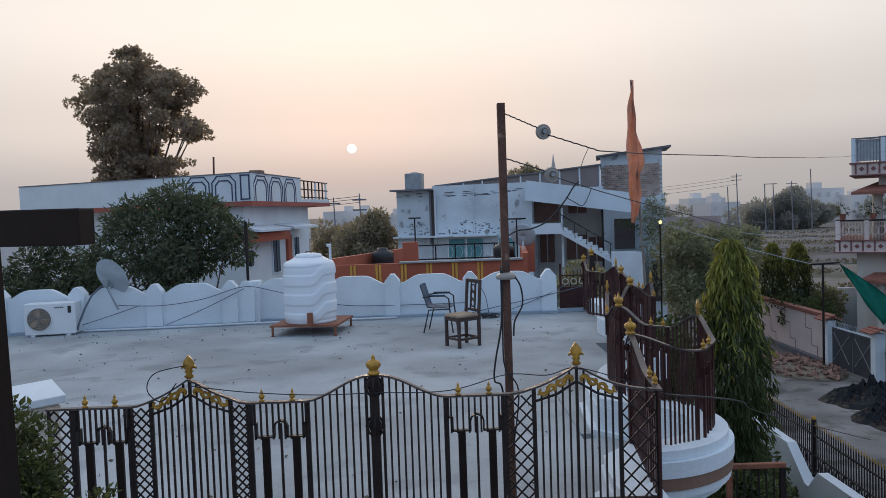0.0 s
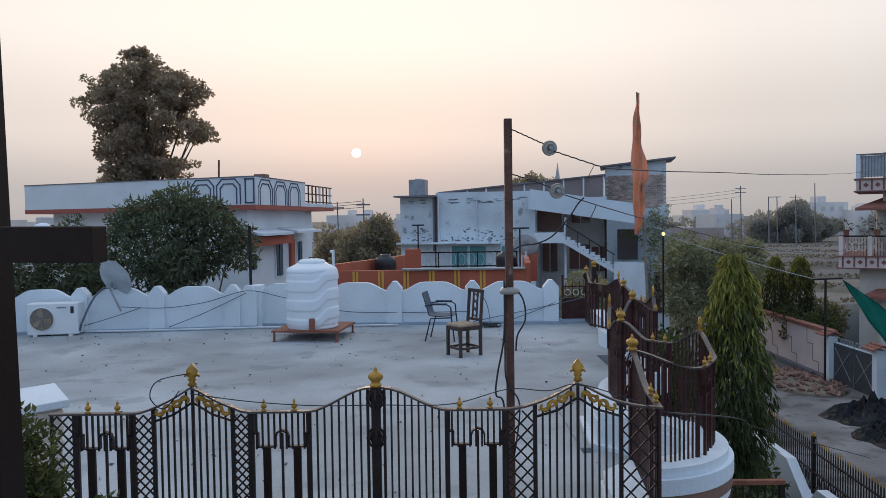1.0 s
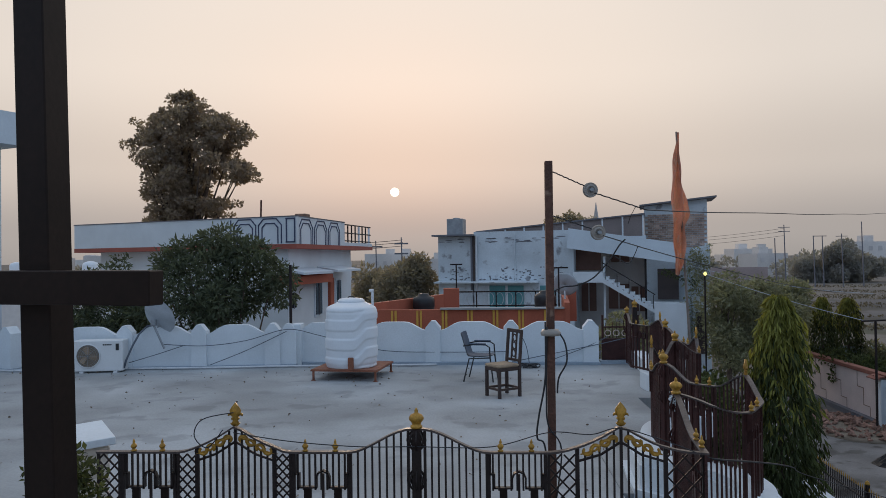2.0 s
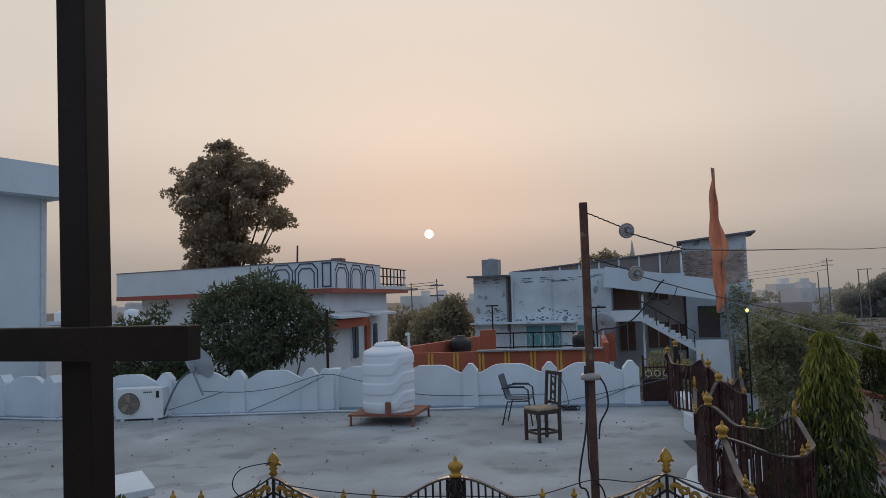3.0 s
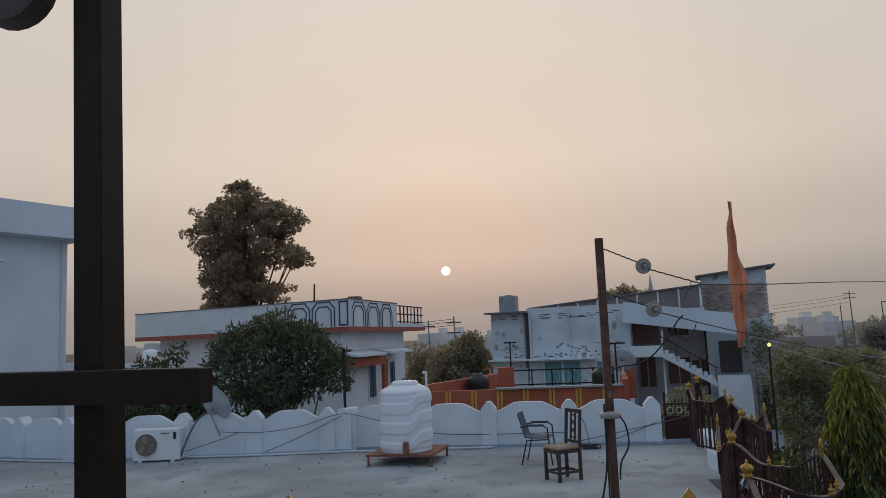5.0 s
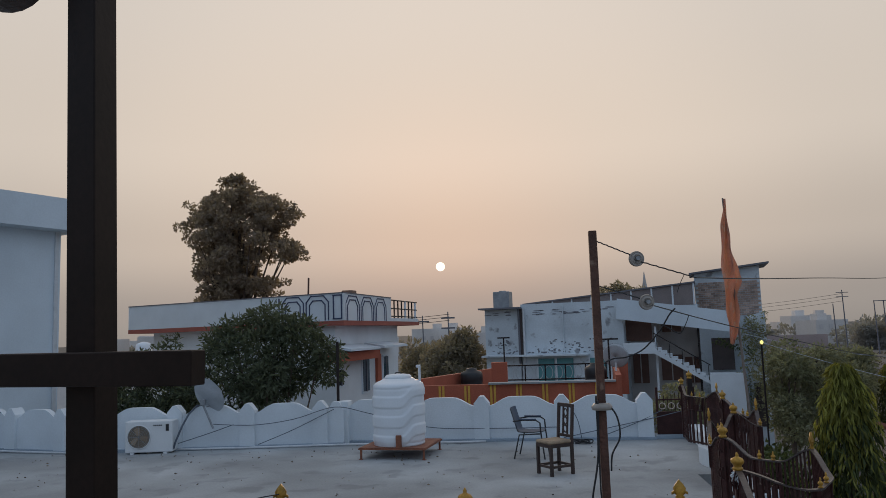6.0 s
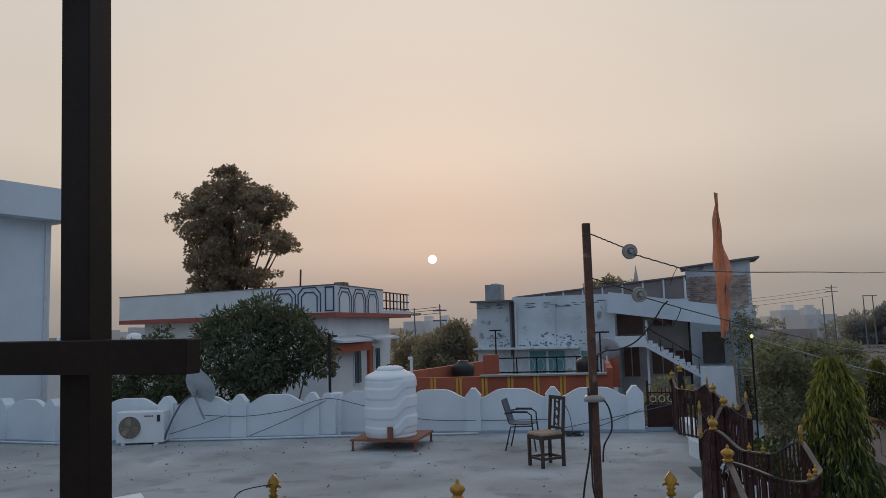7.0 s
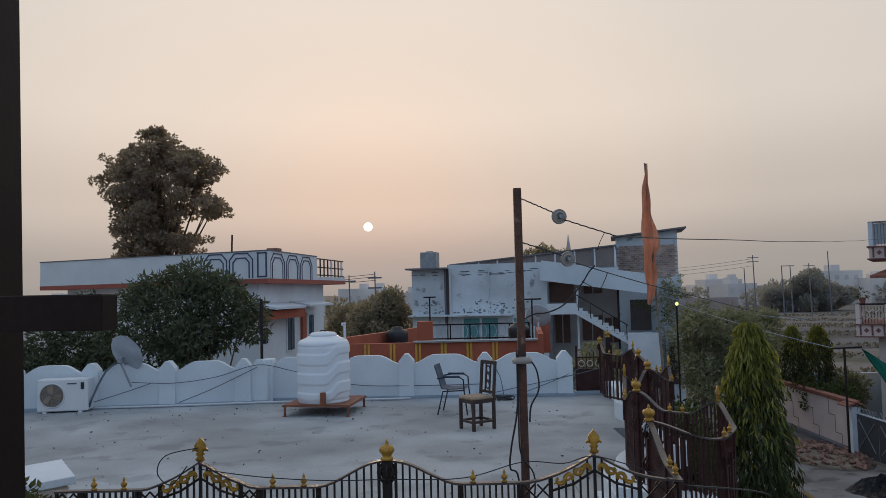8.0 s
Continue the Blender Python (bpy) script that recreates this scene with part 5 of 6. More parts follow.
bulb_finial(tg, pose(0.62, -0.12, 1.12), 1.3)
bm = B()
box(bm, (0.36, -0.05, 0.03), (0.86, 0.3, 0.06))
part("sill", bm, M_SLABBLUE, tg, "blue-grey painted sill")

# ---- lane side: compound wall and spear fence ----
cw = thing("compound_wall", "white painted compound wall with stepped sloping top", "wall", pose(6.9, 0, GZ), kind="structure")
bm = B()
prof = [(17.4, 0), (17.4, 1.5), (17.1, 1.72), (15.1, 1.70), (14.35, 1.12), (14.2, 1.12), (13.85, 1.5), (8.0, 1.5), (8.0, 0)]
plate(bm, prof, 0.2, pose(0, 0, 0, 0, 0, 90))
part("wall_run", bm, M_WHITE, cw)
bm = B()
plate(bm, [(17.5, 0), (17.5, 1.1), (8.0, 1.1), (8.0, 0)], 0.16, pose(0.24, 0, 0, 0, 0, 90))
part("plinth", bm, M_WHITE, cw)

sf = thing("spear_fence", "black iron spear fence with gold tips along the lane", "fence", pose(7.13, 0, GZ))
spear = B()
box(spear, (0, 0, 0.5), (0.018, 0.018, 1.0))
spear_me = finish("bar", spear, M_IRON)
tipb = B()
lathe(tipb, [(0.009, 0), (0.015, 0.02), (0.010, 0.05), (0.002, 0.09)], seg=6)
tip_me = finish("spear_tip", tipb, M_GOLD)
for i in range(92):
    y = 9.4 + i * 0.091
    x = 0.16 * (y - 13) / 5
    b_ob = shared("bar", spear_me, sf, pose(x, y, 1.12))
    shared("spear_tip", tip_me, b_ob, pose(0, 0, 1.0))
for z in (1.2, 1.55, 1.95):
    bm = B()
    box(bm, (0, 13.5, z), (0.03, 8.4, 0.03), pose(0, 0, 0, 0, 0, -1.83))
    part("rail", bm, M_IRON, sf)
for i in range(31):
    bm = B()
    y = 9.5 + i * 0.27
    tube(bm, [(0.16 * (y - 13) / 5, y + 0.07 * math.cos(a * math.pi / 5), 1.38 + 0.13 * math.sin(a * math.pi / 5)) for a in range(11)], 0.014, 5)
    part("scroll", bm, M_IRON, sf)
for k, y in enumerate((17.75, 14.75, 11.75)):
    bm = B()
    box(bm, (0.16 * (y - 13) / 5, y, 1.65), (0.075, 0.075, 1.2), bevel=0.006)
    ps = part("post", bm, M_IRON, sf)
    bm = B()
    lathe(bm, [(0.045, 0), (0.05, 0.02), (0.03, 0.06), (0.0, 0.08)], seg=10)
    part("cap", bm, M_GOLD, ps, m=pose(0.16 * (y - 13) / 5, y, 2.25))

# porch rail below the bay
pr = thing("porch_railing", "brown topped iron porch railing on a low roof", "railing", pose(3.72, 10.0, -2.45))
bm = B()
box(bm, (0.36, 0, 1.0), (0.80, 0.07, 0.07), bevel=0.008)
part("handrail", bm, M_STANDWOOD, pr, "brown painted handrail")
for x in (0.0, 0.72):
    bm = B()
    box(bm, (x, 0, 0.49), (0.07, 0.06, 0.96))
    part("post", bm, M_STANDWOOD if x == 0 else M_IRON, pr)
for i in range(6):
    bm = B()
    box(bm, (0.1 + i * 0.1, 0, 0.49), (0.018, 0.018, 0.96))
    part("bar", bm, M_IRON, pr)
bm = B()
box(bm, (4.15, 10.4, -3.5), (1.1, 1.0, 2.1))
solid("porch", bm, M_ROOF, "low cement porch roof under the bay", "porch", kind="structure")

# ---- across the lane: pink wall, gate, rubble, plastic heaps ----
pw = thing("boundary_wall", "pale pink plastered wall with stepped grooves and red coping", "wall", pose(14.95, 29.4, GZ), kind="structure")
bm = B()
box(bm, (0.1, 6.5, 0.95), (0.2, 13, 1.9))
part("wall_run", bm, M_PINKWALL, pw)
bm = B()
box(bm, (0.1, 6.5, 1.98), (0.34, 13.1, 0.16), bevel=0.02)
part("coping", bm, M_TILE, pw, "red painted coping")
for i in range(6):
    bm = B()
    y = 0.9 + i * 1.9
    for dy, z, L, v in ((0.0, 0.3, 0.6, 1), (0.25, 0.62, 0.5, 0), (0.5, 0.95, 0.68, 1), (0.75, 1.28, 0.5, 0), (1.0, 1.58, 0.6, 1)):
        box(bm, (-0.004, y + dy, z), (0.012, 0.03, L) if v else (0.012, L, 0.03))
    part("groove", bm, M_BROWNPAINT, pw)
bm = B()
box(bm, (-0.12, 6.5, 0.12), (0.24, 13, 0.24))
part("footing", bm, M_PANELGREY, pw)

gt = thing("lane_gate", "grey sheet-metal double gate between white posts", "gate", pose(14.85, 26.0, GZ))
for y, w in ((-0.12, 0.3), (3.12, 0.34)):
    bm = B()
    box(bm, (0, y, 0.95), (0.34, w, 1.9), bevel=0.01)
    po = part("gate_post", bm, M_WHITE, gt)
    for i in range(5):
        bm = B()
        box(bm, (-0.36 + i * 0.15, y, 2.08 - abs(i - 2) * 0.06), (0.16, 0.75, 0.045), pose(0, 0, 0, 0, (i - 2) * 10, 0))
        part("cap_tile", bm, M_TILE, po)
for y0 in (0.06, 1.52):
    bm = B()
    box(bm, (0, y0 + 0.7, 0.92), (0.03, 1.38, 1.5))
    lf = part("leaf", bm, M_GATE, gt, "grey sheet gate leaf")
    for s in (-1, 1):
        bm = B()
        box(bm, (-0.03, y0 + 0.7, 0.95), (0.02, 1.5, 0.03), pose(0, 0, 0, s * 44, 0, 0))
        part("brace", bm, M_GREYMETAL, lf)
    for i in range(6):
        bm = B()
        tube(bm, [(0, y0 + 0.15 + i * 0.22 + 0.09 * math.cos(a * math.pi / 5), 1.80 + 0.11 * math.sin(a * math.pi / 5)) for a in range(11)], 0.012, 5)
        part("scroll", bm, M_GREYMETAL, lf)
    bm = B()
    box(bm, (0, y0 + 0.7, 1.68), (0.05, 1.4, 0.05))
    part("top_rail", bm, M_BLUEWHITE, lf)

rng = random.Random(8)
bm = B()
lathe(bm, [(1.6, 0), (1.2, 0.10), (0.5, 0.2), (0.0, 0.22)], seg=18, squash=1.7)
solid("rubble_mound", bm, M_EARTH, "low heap of earth under broken bricks", "rubble", m=pose(13.6, 29.3, GZ + 0.05), smooth=True)
brk = B()
box(brk, (0, 0, 0), (0.22, 0.11, 0.075), bevel=0.006)
brk_me = finish("brick", brk, M_BRICK)
heap = thing("brick_heap", "heap of broken red bricks beside the wall", "rubble", pose(13.6, 29.3, GZ + 0.05))
for i in range(290):
    a, r = rng.uniform(0, 6.283), rng.random() ** 0.6
    x, y = 1.5 * r * math.cos(a), 2.6 * r * math.sin(a)
    z = 0.24 * (1 - r) + 0.05 + rng.uniform(0, 0.08)
    shared("brick", brk_me, heap, pose(x, y, z, rng.uniform(-40, 40), rng.uniform(-40, 40), rng.uniform(0, 180)) @ Matrix.Scale(rng.uniform(0.55, 1.1), 4))


def crumpled(name, label, base, size, seed):
    """A heap of creased sheet: a dome with sharp folds."""
    bm = B()
    rows = []
    N1, N2 = 18, 80
    for i in range(N1 + 1):
        r = i / N1
        ring = []
        for j in range(N2):
            a = 2 * math.pi * j / N2
            x, y = size[0] * r * math.cos(a), size[1] * r * math.sin(a)
            f = noise.noise(Vector((x * 1.6, y * 1.6, seed))) * 0.7 + abs(noise.noise(Vector((x * 3.4, y * 6, seed + 4)))) * 0.7 - abs(noise.noise(Vector((x * 9, y * 7, seed + 7)))) * 0.35
            edge = 1 + 0.25 * noise.noise(Vector((math.cos(a) * 2, math.sin(a) * 2, seed)))
            z = max(0.0, size[2] * (1 - r ** 2) * (0.7 + 1.6 * f) + 0.03 * (1 - r))
            ring.append(bm.verts.new((x * edge, y * edge, z)))
        rows.append(ring)
    for u, v in zip(rows, rows[1:]):
        for j in range(N2):
            bm.faces.new((u[j], u[(j + 1) % N2], v[(j + 1) % N2], v[j]))
    bmesh.ops.remove_doubles(bm, verts=bm.verts, dist=1e-5)
    return solid(name, bm, M_TARP, label, "plastic sheet", group="plastic heaps", m=pose(*base))


crumpled("plastic_sheet", "crumpled heap of black plastic sheeting on the lane", (13.6, 24.0, GZ + 0.06), (1.6, 1.1, 0.5), 2)
crumpled("plastic_sheet", "crumpled heap of black plastic sheeting on the lane", (13.0, 21.6, GZ + 0.06), (1.2, 1.1, 0.5), 9)

net_pole = thing("net_pole", "dark iron pole with an arm holding a green net", "pole", pose(14.35, 28.6, GZ))
bm = B()
tube(bm, [(0, 0, 0), (0, 0, 4.15)], 0.045, 8)
part("shaft", bm, M_IRON, net_pole)
bm = B()
tube(bm, [(-0.5, 0, 4.12), (0.65, 0, 4.16)], 0.035, 6)
part("arm", bm, M_IRON, net_pole)
bm = B()
rows = []
for i in range(13):
    t = i / 12
    rows.append([bm.verts.new((14.95 + 1.15 * t + (0.75 * t) * j / 6, 28.5 - 0.8 * t + 0.05 * math.sin(j * 1.7 + i), -0.4 - (2.25 - 0.55 * j / 6) * t + 0.10 * math.sin(math.pi * t) * (j - 3) / 3)) for j in range(7)])
for u, v in zip(rows, rows[1:]):
    for j in range(6):
        bm.faces.new((u[j], u[j + 1], v[j + 1], v[j]))
bmesh.ops.solidify(bm, geom=bm.faces[:], thickness=0.01)
solid("shade_net", bm, M_NET, "green shade net stretched down from the iron pole", "net", smooth=True)

# ---- house across the lane with balconies ----
hr = thing("balcony_house", "cream two-storey house with patterned balconies and tiled awnings", "house", pose(16.4, 32.0, GZ, 0, 0, -31))
part("wall", box(B(), (6.3, 5.2, 2.15), (10.8, 7.2, 4.3)), M_CREAM, hr)
part("wall", box(B(), (7.4, 6.2, 5.65), (8.6, 5.2, 2.7)), M_CREAM, hr)
part("wall", box(B(), (6.7, 5.2, 8.1), (9.9, 7.2, 2.2)), M_CREAM, hr)
for x0, zb, zt in ((0.12, 4.55, 5.62), (0.75, 7.85, 9.1)):
    upper = zb > 6
    bm = B()
    box(bm, (x0 + 5, 3.6, zb - 0.05), (10, 5.2, 0.5))
    sl = part("balcony", bm, M_PINKWALL, hr, "pale pink balcony edge with maroon studs")
    for z in (zb - 0.31, zb + 0.21):
        part("moulding", box(B(), (x0 + 4.97, 3.57, z), (10.1, 5.3, 0.05)), M_DULLRED, sl)
    for k in range(16):
        bm = B()
        if k % 2:
            box(bm, (x0 + 0.16 + k * 0.22, 0.985, zb - 0.04), (0.15, 0.03, 0.15), pose(0, 0, 0, 0, 45, 0))
        else:
            box(bm, (x0 + 0.16 + k * 0.22, 0.985, zb - 0.04), (0.07, 0.04, 0.42))
        part("stud", bm, M_DULLRED, sl)
    for k in range(5):
        px = x0 + 0.08 + k * 1.1
        part("pier", box(B(), (px, 1.08, (zb + 0.2 + zt) / 2), (0.16, 0.16, zt - zb - 0.2)), M_PINKWALL if not upper else M_BLUEWHITE, sl)
        if k < 4:
            for q in range(8):
                part("baluster", box(B(), (px + 0.16 + q * 0.115, 1.08, (zb + 0.2 + zt) / 2 - 0.04), (0.02, 0.02, zt - zb - 0.3)), M_IRON if not upper else M_PANELGREY, sl)
            if upper:
                part("infill", box(B(), (px + 0.55, 1.12, (zb + 0.25 + zt) / 2), (0.9, 0.03, zt - zb - 0.35)), M_DISH, sl, "grey lattice infill panel")
            else:
                for q in range(3):
                    bm = B()
                    tube(bm, [(0.13 * math.cos(a * math.pi / 5), 0, 0.2 * math.sin(a * math.pi / 5)) for a in range(11)], 0.018, 5)
                    part("ring", bm, M_PINKWALL, sl, m=pose(px + 0.3 + q * 0.26, 1.05, (zb + zt) / 2 + 0.1))
    for k in range(4):
        part("pier", box(B(), (x0 + 0.08, 2.2 + k * 1.1, (zb + 0.2 + zt) / 2), (0.14, 0.14, zt - zb - 0.2)), M_PINKWALL, sl)
    bm = B()
    box(bm, (x0 + 5, 1.08, zt), (10, 0.14, 0.07))
    box(bm, (x0 + 0.08, 3.5, zt), (0.14, 4.7, 0.068))
    part("handrail", bm, M_IRON if not upper else M_PANELGREY, sl)
for x0, z in ((0.75, 6.72), (0.95, 2.95)):
    bm = B()
    low = [(x0, 0.6), (x0 + 8, 0.6), (x0 + 8, 2.6), (x0 + 1.25, 2.6)]
    lo = [bm.verts.new((x, y, z + (0.0 if i < 2 else 0.55))) for i, (x, y) in enumerate(low)]
    hi = [bm.verts.new((x, y, z + (0.12 if i < 2 else 0.67))) for i, (x, y) in enumerate(low)]
    bm.faces.new(lo)
    bm.faces.new(hi)
    for i in range(4):
        bm.faces.new((lo[i], lo[(i + 1) % 4], hi[(i + 1) % 4], hi[i]))
    part("awning", bm, M_TILE, hr, "red tiled awning")
for x in (1.7, 4.6):
    part("column", lathe(B(), [(0.24, 4.7), (0.2, 4.9), (0.19, 6.5), (0.26, 6.8), (0.26, 7.0)], seg=14), M_CREAM, hr, m=pose(x, 1.5, 0), smooth=True)
    part("column", lathe(B(), [(0.22, 0.0), (0.19, 0.3), (0.18, 2.8), (0.24, 3.1)], seg=14), M_CREAM, hr, m=pose(x + 0.1, 1.2, 0), smooth=True)
for x, z, w, h in ((2.35, 7.45, 0.8, 0.7), (2.3, 3.8, 0.7, 0.6), (3.2, 1.4, 1.6, 2.4)):
    wn_ = part("window", box(B(), (x, 1.57, z), (w, 0.1, h)), M_CREAM, hr)
    part("pane", box(B(), (x, 1.51, z), (w - 0.12, 0.03, h - 0.12)), M_GLASS, wn_)
    for k in range(3):
        part("grill_bar", box(B(), (x - w / 2 + w * (k + 1) / 4, 1.48, z), (0.03, 0.03, h - 0.1)), M_IRON, wn_)
for x in (0.4, 1.55):
    pot = thing("flower_pot", "small potted plant on the balcony rail", "plant pot", hr.matrix_basis @ pose(x, 1.08, 5.66))
    bm = B()
    lathe(bm, [(0.09, 0), (0.14, 0.22), (0.15, 0.24), (0.12, 0.25)], seg=12)
    part("pot", bm, M_TILE, pot)
    P, N = lobes_cloud([((0, 0, 0.42), (0.2, 0.2, 0.2))], 90, 5)
    leaves("foliage", P, N, 0.16, M_LEAFMID, pot, 0.4, 0, 5)

# grey boundary wall and shrubs behind the pink wall
bm = B()
box(bm, (19.0, 37.0, GZ + 1.1), (7.5, 0.2, 2.2))
solid("rear_wall", bm, M_BLUEWHITE, "pale grey yard wall with stains", "wall", kind="structure")
shrub((15.9, 33.2, GZ), random_lobes(101, 20, (0, 0, 1.6), (0.9, 1.8, 0.8), 0.4, 0.1), 0.16, 90, 102, "low garden shrubs behind the pink wall", M_LEAFMID)
shrub((17.6, 36.0, GZ), random_lobes(103, 20, (0, 0, 1.5), (1.2, 0.8, 0.8), 0.45, 0.1), 0.18, 80, 104, "tall weedy shrub by the yard wall", M_LEAFLANE)
shrub((15.3, 24.6, GZ), random_lobes(105, 16, (0, 0, 1.3), (0.4, 0.8, 0.9), 0.3, 0.1), 0.12, 140, 106, "green shrub in a planter beside the gate", M_LEAFMID)
shrub((5.6, 20.5, GZ), random_lobes(107, 26, (0, 0, 2.2), (1.3, 1.6, 1.2), 0.5, 0.1), 0.16, 80, 108, "dusty shrub between the houses", M_LEAFMID)
shrub((4.1, 10.5, -2.45), random_lobes(109, 22, (0, 0, 0.3), (0.45, 0.3, 0.3), 0.2, 0.1), 0.1, 200, 110, "leafy pot plants on the porch roof", M_LEAFMID)

shrub((3.2, 9.6, GZ), random_lobes(111, 30, (0, 0, 1.4), (0.8, 0.9, 0.7), 0.35, 0.1), 0.13, 110, 112, "dark leafy shrubs in the passage beside the house", M_LEAFMID)
shrub((3.3, 18.0, GZ), random_lobes(113, 26, (0, 0, 4.6), (0.7, 0.6, 0.6), 0.25, 0.1), 0.13, 130, 114, "leafy plants beyond the terrace gate", M_LEAFLANE)

shrub((5.4, 14.6, GZ), random_lobes(115, 34, (0, 0, 1.0), (1.1, 1.8, 0.7), 0.4, 0.1), 0.14, 90, 116, "dark leafy shrubs inside the compound wall", M_LEAFMID)
shrub((6.0, 16.6, GZ), random_lobes(121, 34, (0, 0, 0.7), (0.8, 1.6, 0.6), 0.4, 0.1), 0.14, 100, 122, "dark leafy shrubs inside the compound wall", M_LEAFMID)
shrub((4.6, 12.2, GZ), random_lobes(117, 24, (0, 0, 1.1), (0.9, 1.0, 0.8), 0.35, 0.1), 0.13, 100, 118, "dark leafy shrubs inside the compound wall", M_LEAFMID)
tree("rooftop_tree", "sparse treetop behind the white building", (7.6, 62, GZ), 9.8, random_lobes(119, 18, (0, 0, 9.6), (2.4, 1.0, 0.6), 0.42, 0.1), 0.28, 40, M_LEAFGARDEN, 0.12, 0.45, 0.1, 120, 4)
part_spire = thing("temple_spire", "thin dark pointed spire beyond the roofs", "spire", pose(9.15, 62, GZ))
part("shaft", lathe(B(), [(1.2, 0), (0.9, 6.0), (0.5, 8.6), (0.22, 9.6), (0.1, 10.4), (0.02, 11.0)], seg=10), M_GREYWALL, part_spire)

# ---- open field and far skyline ----
bm = B()
box(bm, (62, 92, GZ + 0.03), (90, 34, 0.1))
solid("cleared_plot", bm, M_PLOT, "pale cleared plot of bare ground", "ground", kind="structure")
for i, (x, y, w, h) in enumerate(((78.5, 170, 5.6, 9.6), (85, 174, 5.5, 5.6), (73, 172, 4.0, 5.2))):
    lobs = random_lobes(120 + i, 30, (0, 0, h * 0.5), (w, 3, h * 0.45), 1.6, 0.1)
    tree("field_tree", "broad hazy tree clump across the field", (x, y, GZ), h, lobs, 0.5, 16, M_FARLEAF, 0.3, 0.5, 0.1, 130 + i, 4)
# brick wall in a washed-out red, with the haze mixed into the colour
bm = B()
box(bm, (52, 196, GZ + 1.6), (40, 0.4, 3.2))
solid("field_wall", bm, mat("hazy_red_wall", (0.40, 0.31, 0.29), 0.9, 0.1, 0.2, 4, 0.0), "long low hazy red boundary wall across the field", "wall", kind="structure")
for x, y, zt in ((-32.8, 50, 1.2), (-22.1, 40, 1.2)):
    low = thing("roof_house", "pale low house with a white water tank on its roof", "house", pose(x, y, GZ), group="low roof houses")
    part("wall", box(B(), (0, 2, (zt - GZ) / 2), (3.4, 4.0, zt - GZ)), M_FARWALL, low)
    part("parapet", box(B(), (0, 0.1, zt - GZ + 0.12), (3.6, 0.2, 0.3)), M_WHITE, low)
    tk2 = thing("roof_tank", "white round plastic tank on a low roof", "water tank", pose(x, y + 1.2, zt))
    part("barrel", lathe(B(), [(0.42, 0), (0.45, 0.05), (0.45, 0.75), (0.38, 0.9), (0.15, 0.98), (0.0, 1.0)], seg=20), M_TANKWHITE, tk2, smooth=True)
rng = random.Random(21)
for i in range(44):
    x = -150 + i * 8.0 + rng.uniform(-3, 3)
    y = 250 + rng.uniform(-30, 60)
    h = rng.uniform(5.5, 8.5) + (4 if 100 < x < 125 and i % 2 else 0)
    w = rng.uniform(8, 14)
    fb = thing("far_building", "pale distant apartment block in the haze", "building", pose(x, y, GZ, 0, 0, rng.uniform(-20, 20)), group="far buildings")
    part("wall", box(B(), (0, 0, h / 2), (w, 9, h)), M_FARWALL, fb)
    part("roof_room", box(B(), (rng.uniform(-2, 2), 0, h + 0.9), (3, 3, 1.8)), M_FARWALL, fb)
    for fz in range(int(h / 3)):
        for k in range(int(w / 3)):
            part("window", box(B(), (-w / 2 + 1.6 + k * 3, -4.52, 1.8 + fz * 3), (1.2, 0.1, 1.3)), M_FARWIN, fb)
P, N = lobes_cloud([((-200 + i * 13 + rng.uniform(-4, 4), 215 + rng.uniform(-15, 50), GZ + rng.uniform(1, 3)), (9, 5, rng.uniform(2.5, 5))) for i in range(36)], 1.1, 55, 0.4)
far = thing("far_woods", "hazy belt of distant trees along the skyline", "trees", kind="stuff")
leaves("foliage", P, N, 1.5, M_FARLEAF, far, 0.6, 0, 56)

for i, (x, y, h, arms) in enumerate(((58.6, 150, 12.2, 2), (56.0, 148, 9.6, 0), (64.1, 150, 10, 0), (66.0, 150.5, 10, 0), (73.3, 150, 12.6, 0), (69, 149, 10.3, 1), (-6.45, 60, 8.3, 2), (-8.8, 62, 8.1, 1))):
    up = thing("utility_pole", "grey concrete utility pole with cross arms", "pole", pose(x, y, GZ), group="utility poles")
    k = 1.0 if y > 100 else 0.5
    part("shaft", tube(B(), [(0, 0, 0), (-0.02 * h, 0, h)], 0.14 * k, 7, 0.09 * k), M_PANELGREY, up)
    for a in range(arms):
        part("cross_arm", box(B(), (-0.02 * h, 0, h - 0.5 - a * 0.8), (2.2 * k, 0.12, 0.12)), M_PANELGREY, up)
part("cross_arm", box(B(), (1.0, 0, 9.9), (2.6, 0.14, 0.14)), M_PANELGREY, bpy.data.objects["utility_pole.002"])
for z in (7.0, 6.4, 5.6):
    wire((58.4, 150, z), (20, 160, z - 2.0), 0.8, 0.028, "power_line", "thin power line sagging between far poles")
    wire((-6.5, 60, 3.6 - (7 - z) * 0.35), (-30, 66, 3.8 - (7 - z) * 0.3), 0.5, 0.02, "power_line", "thin power line sagging between far poles")

# ---- cables on the terrace ----
def cable(name, label, pts, r=0.008, mt=None, m=None):
    bm = B()
    line = []
    P_ = [Vector(p) for p in pts]
    for i in range(len(P_) - 1):
        a, b, c, d = (P_[max(0, min(len(P_) - 1, j))] for j in (i - 1, i, i + 1, i + 2))
        for s in range(6):
            t = s / 6
            line.append(0.5 * ((2 * b) + (c - a) * t + (2 * a - 5 * b + 4 * c - d) * t * t + (3 * b - a - 3 * c + d) * t ** 3))
    line.append(P_[-1])
    tube(bm, line, r, 6)
    return solid(name, bm, mt or M_CABLE, label, "cable", smooth=True)


